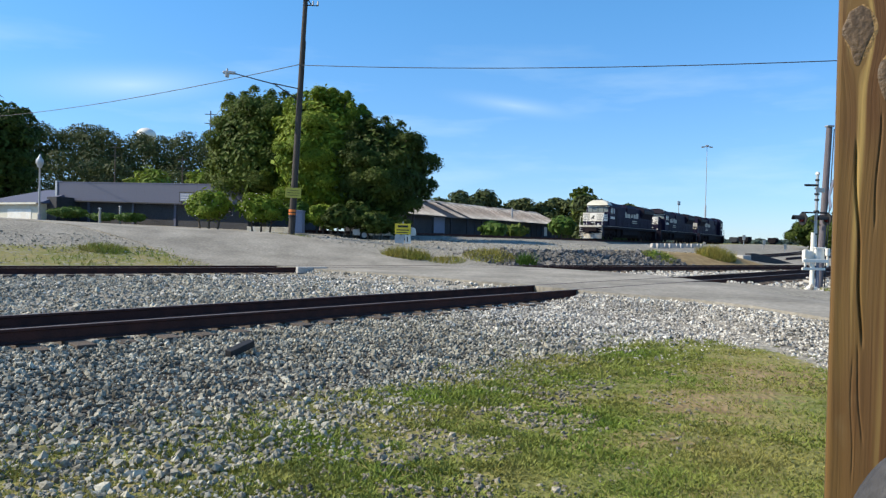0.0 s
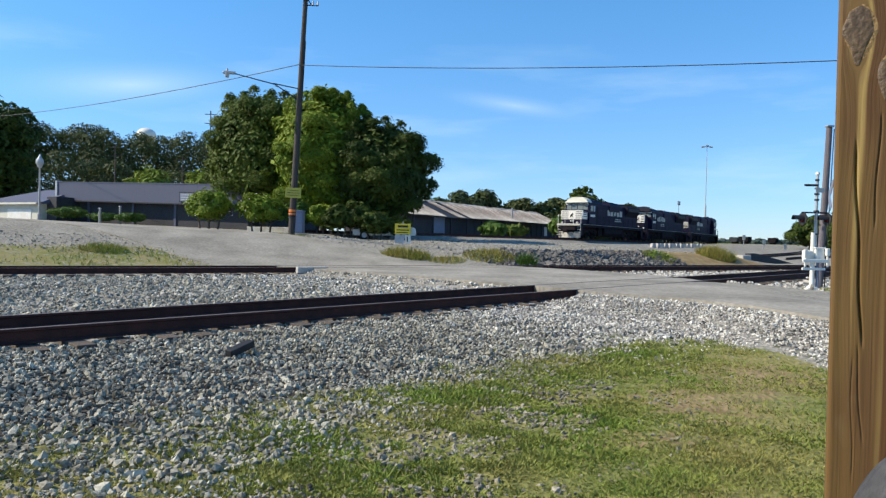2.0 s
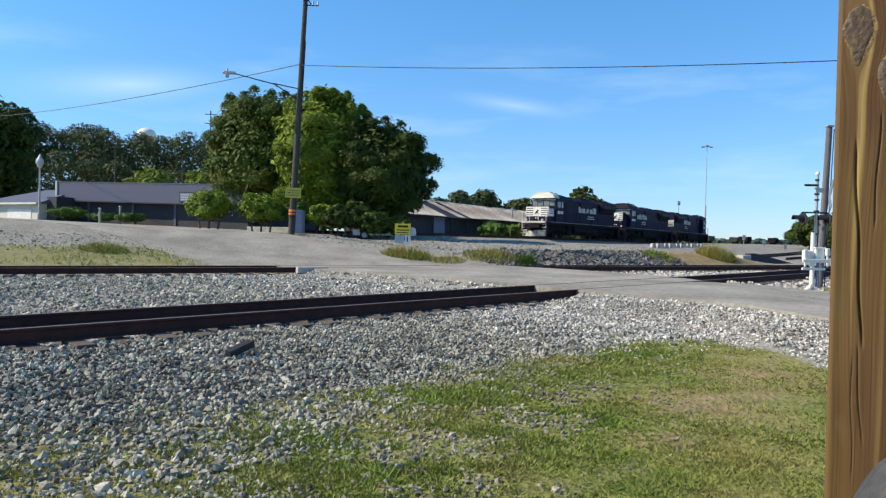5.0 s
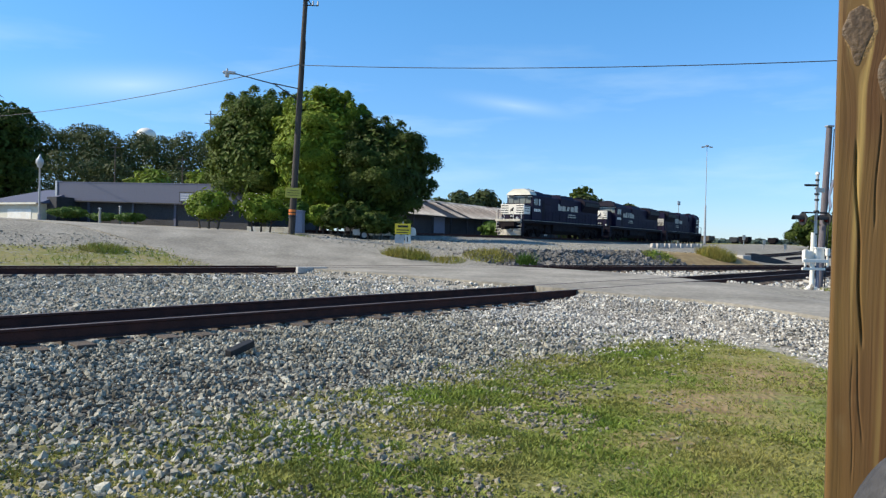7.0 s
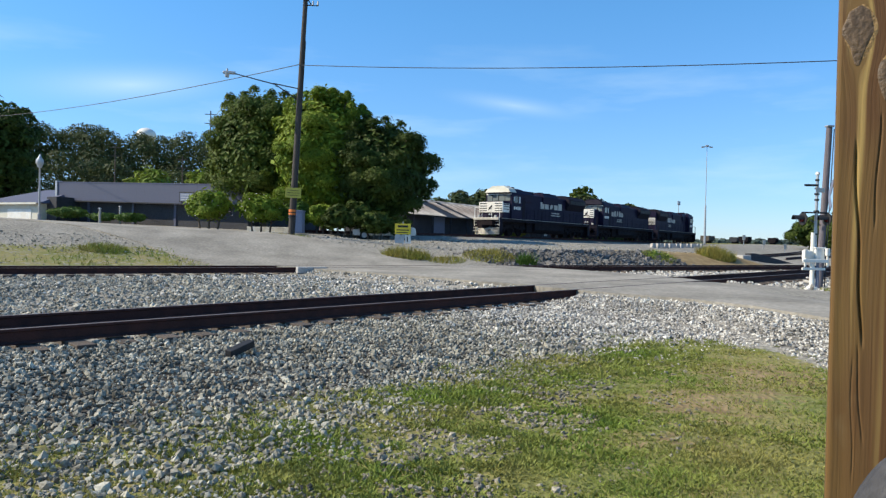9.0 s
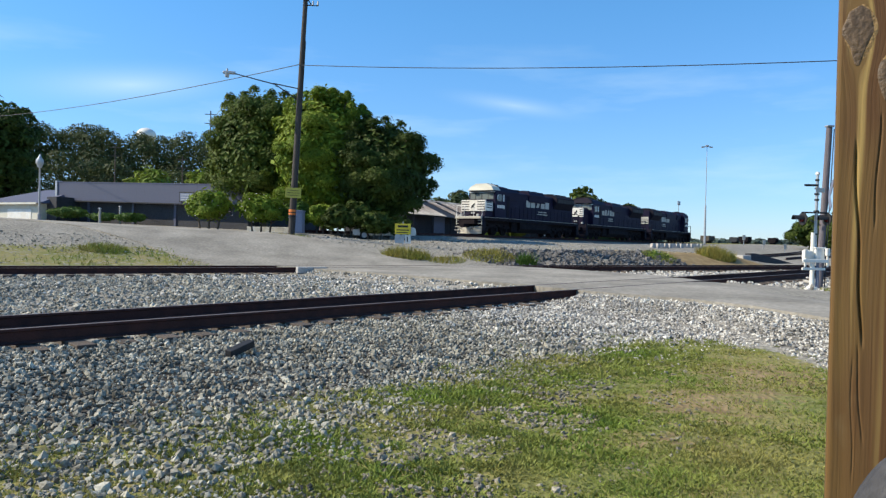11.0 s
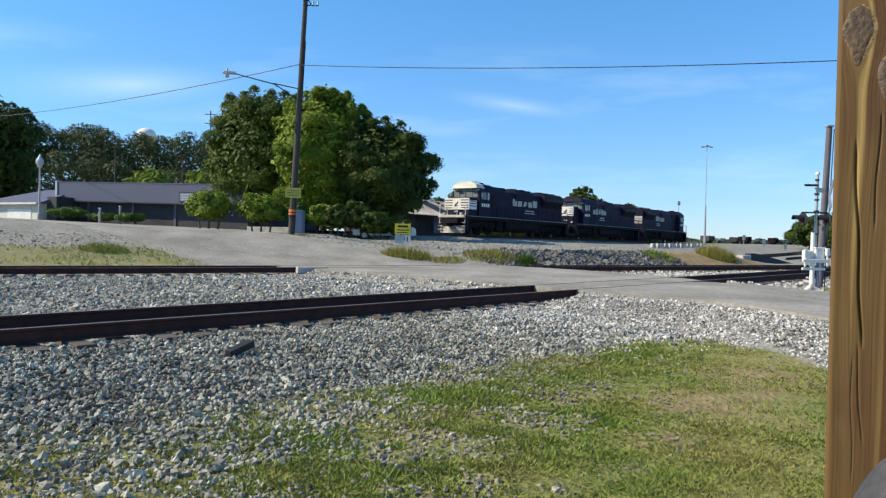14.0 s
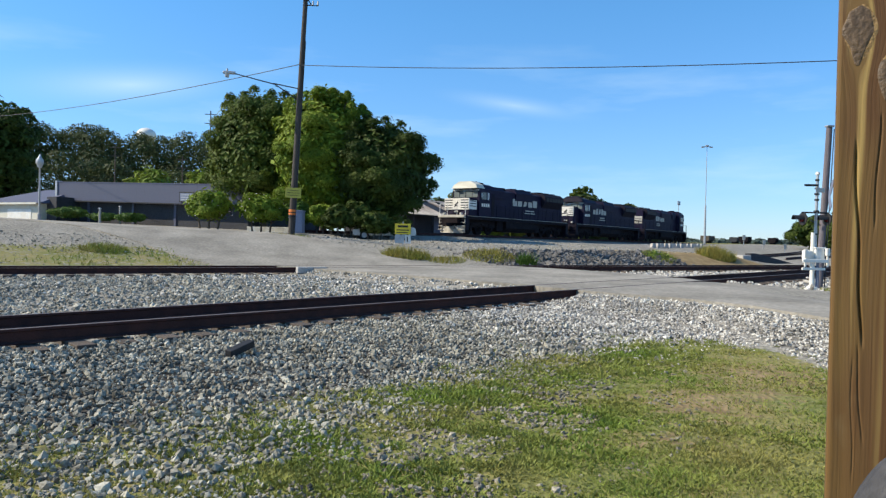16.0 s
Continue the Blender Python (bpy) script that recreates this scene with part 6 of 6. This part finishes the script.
    keep &= s < 14.5
    x, y = x[keep], y[keep]
    size = 0.028 * rng.lognormal(0, 0.3, len(x))
    stones("gravel", "pale gravel scattered on the verge", x, y, height(x, y) + size * 0.3, size, STONE, 56)


lay_ballast()


def grow_lawn():
    """Short mown blades, thinning into the stones."""
    rng = np.random.default_rng(61)
    n = 125000
    y = 3.2 + 11.5 * rng.random(n) ** 1.25
    x = rng.uniform(-0.68, 0.62, n) * (y + 0.3)
    s, u = of_su(x, y)
    edge = 5.9 + 0.35 * patch(x, y, 2.1) + 0.2 * patch(x, y, 6.3, 2.0) - 2.8 * smooth(10.0, 13.5, s)
    dens = (1 - smooth(-1.6, 0.5, u - edge)) ** 1.3 * np.where(y > 8.0, smooth(1.4, 2.4, road_gap(x, y) + 0.25 * patch(x, y, 3.1)), 1.0)
    bare = 0.45 + 0.55 * smooth(-0.3, 0.3, patch(x, y, 1.9, 1.0) + 0.6 * patch(x, y, 5.1, 3.0))
    sandy = np.exp(-((x - 4.1) ** 2 / 1.0 + (y - 8.6) ** 2 / 1.6)) + 0.7 * np.exp(-((x - 2.7) ** 2 / 0.7 + (y - 6.9) ** 2 / 1.0))
    keep = (rng.random(n) < dens * bare * (1 - 0.72 * np.minimum(sandy, 1)) * (1 - 0.88 * stony(x, y) * smooth(2.0, 3.6, u) * (1 - smooth(4.5, 9.0, s)))) & off_road(x, y, s, u)
    x, y = x[keep], y[keep]
    tuft = rng.uniform(0.6, 1.5, len(x)) * (1 + 0.35 * patch(x, y, 3.0))
    k = 7
    x, y, tuft = np.repeat(x, k), np.repeat(y, k), np.repeat(tuft, k)
    n = len(x)
    a, r = rng.uniform(0, 6.283, n), 0.028 * tuft * np.sqrt(rng.random(n))
    ox, oy = np.cos(a), np.sin(a)
    x, y = x + ox * r, y + oy * r
    h = rng.uniform(0.010, 0.030, n) * tuft * (1 + 0.6 * smooth(3.6, 5.2, of_su(x, y)[1]))
    z = height(x, y) - 0.006
    d = rng.uniform(0, 3.1416, n)
    w = rng.uniform(0.004, 0.009, n) * (1 + y / 14)
    out = rng.uniform(0.2, 1.8, n) * h
    v = np.stack([np.stack([x - np.cos(d) * w, y - np.sin(d) * w, z], -1), np.stack([x + np.cos(d) * w, y + np.sin(d) * w, z], -1),
                  np.stack([x + ox * out, y + oy * out, z + h], -1)], 1).reshape(-1, 3)
    tagged(arrays("lawn_grass", v, np.arange(n * 3).reshape(-1, 3), GRASS), "short patchy mown grass with dry spots", "grass", kind="stuff")
    n = 14000
    x, y = rng.uniform(-30, -4, n), rng.uniform(22, 36, n)
    v = of_v(x, y)
    s, u = of_su(x, y)
    keep = (v > 29.3) & (v < 34.0) & (s < 14.5) & (patch(x, y, 0.9) + rng.normal(0, 0.3, n) > -0.15)
    x, y = x[keep], y[keep]
    n = len(x)
    h = rng.uniform(0.05, 0.2, n)
    z = height(x, y) - 0.01
    d = rng.uniform(0, 3.1416, n)
    w = rng.uniform(0.012, 0.03, n)
    lean = rng.normal(0, 0.5, (n, 2)) * h[:, None]
    v = np.stack([np.stack([x - np.cos(d) * w, y - np.sin(d) * w, z], -1), np.stack([x + np.cos(d) * w, y + np.sin(d) * w, z], -1),
                  np.stack([x + lean[:, 0], y + lean[:, 1], z + h], -1)], 1).reshape(-1, 3)
    tagged(arrays("verge_grass", v, np.arange(n * 3).reshape(-1, 3), GRASS), "rough green grass on the gravel verge", "grass", kind="stuff")


grow_lawn()


# ---- what moves ----
def motions():
    for (ob, length), start in TRAIN:
        rows = []
        for t, d in TRAVEL:
            l = start + d
            a, b = far_line(l + 3.0), far_line(l + length - 3.0)
            za, zb = far_rail_z(l + 3.0), far_rail_z(l + length - 3.0)
            run = math.hypot(b[0] - a[0], b[1] - a[1])
            yaw = math.atan2(b[0] - a[0], b[1] - a[1])
            m = Matrix.Translation((a[0], a[1], za)) @ Matrix.Rotation(-yaw, 4, "Z") @ Matrix.Rotation(math.atan2(zb - za, run), 4, "X")
            rows.append((t, m @ Matrix.Translation((0, -3.0, 0))))
        walk(ob, rows)
    dist = [(t, TRAVEL[0][1] - d) for t, d in TRAVEL]
    ts = []
    for (t0, d0), (t1, d1) in zip(dist, dist[1:]):
        n = max(1, math.ceil((d1 - d0) / 0.7))
        ts += [(t0 + (t1 - t0) * i / n, d0 + (d1 - d0) * i / n) for i in range(n)]
    ts.append(dist[-1])
    for w, y in WHEELS:
        walk(w, [(t, Matrix.Translation((0, y, 0.53)) @ Matrix.Rotation(d / 0.51, 4, "X")) for t, d in ts])


motions()
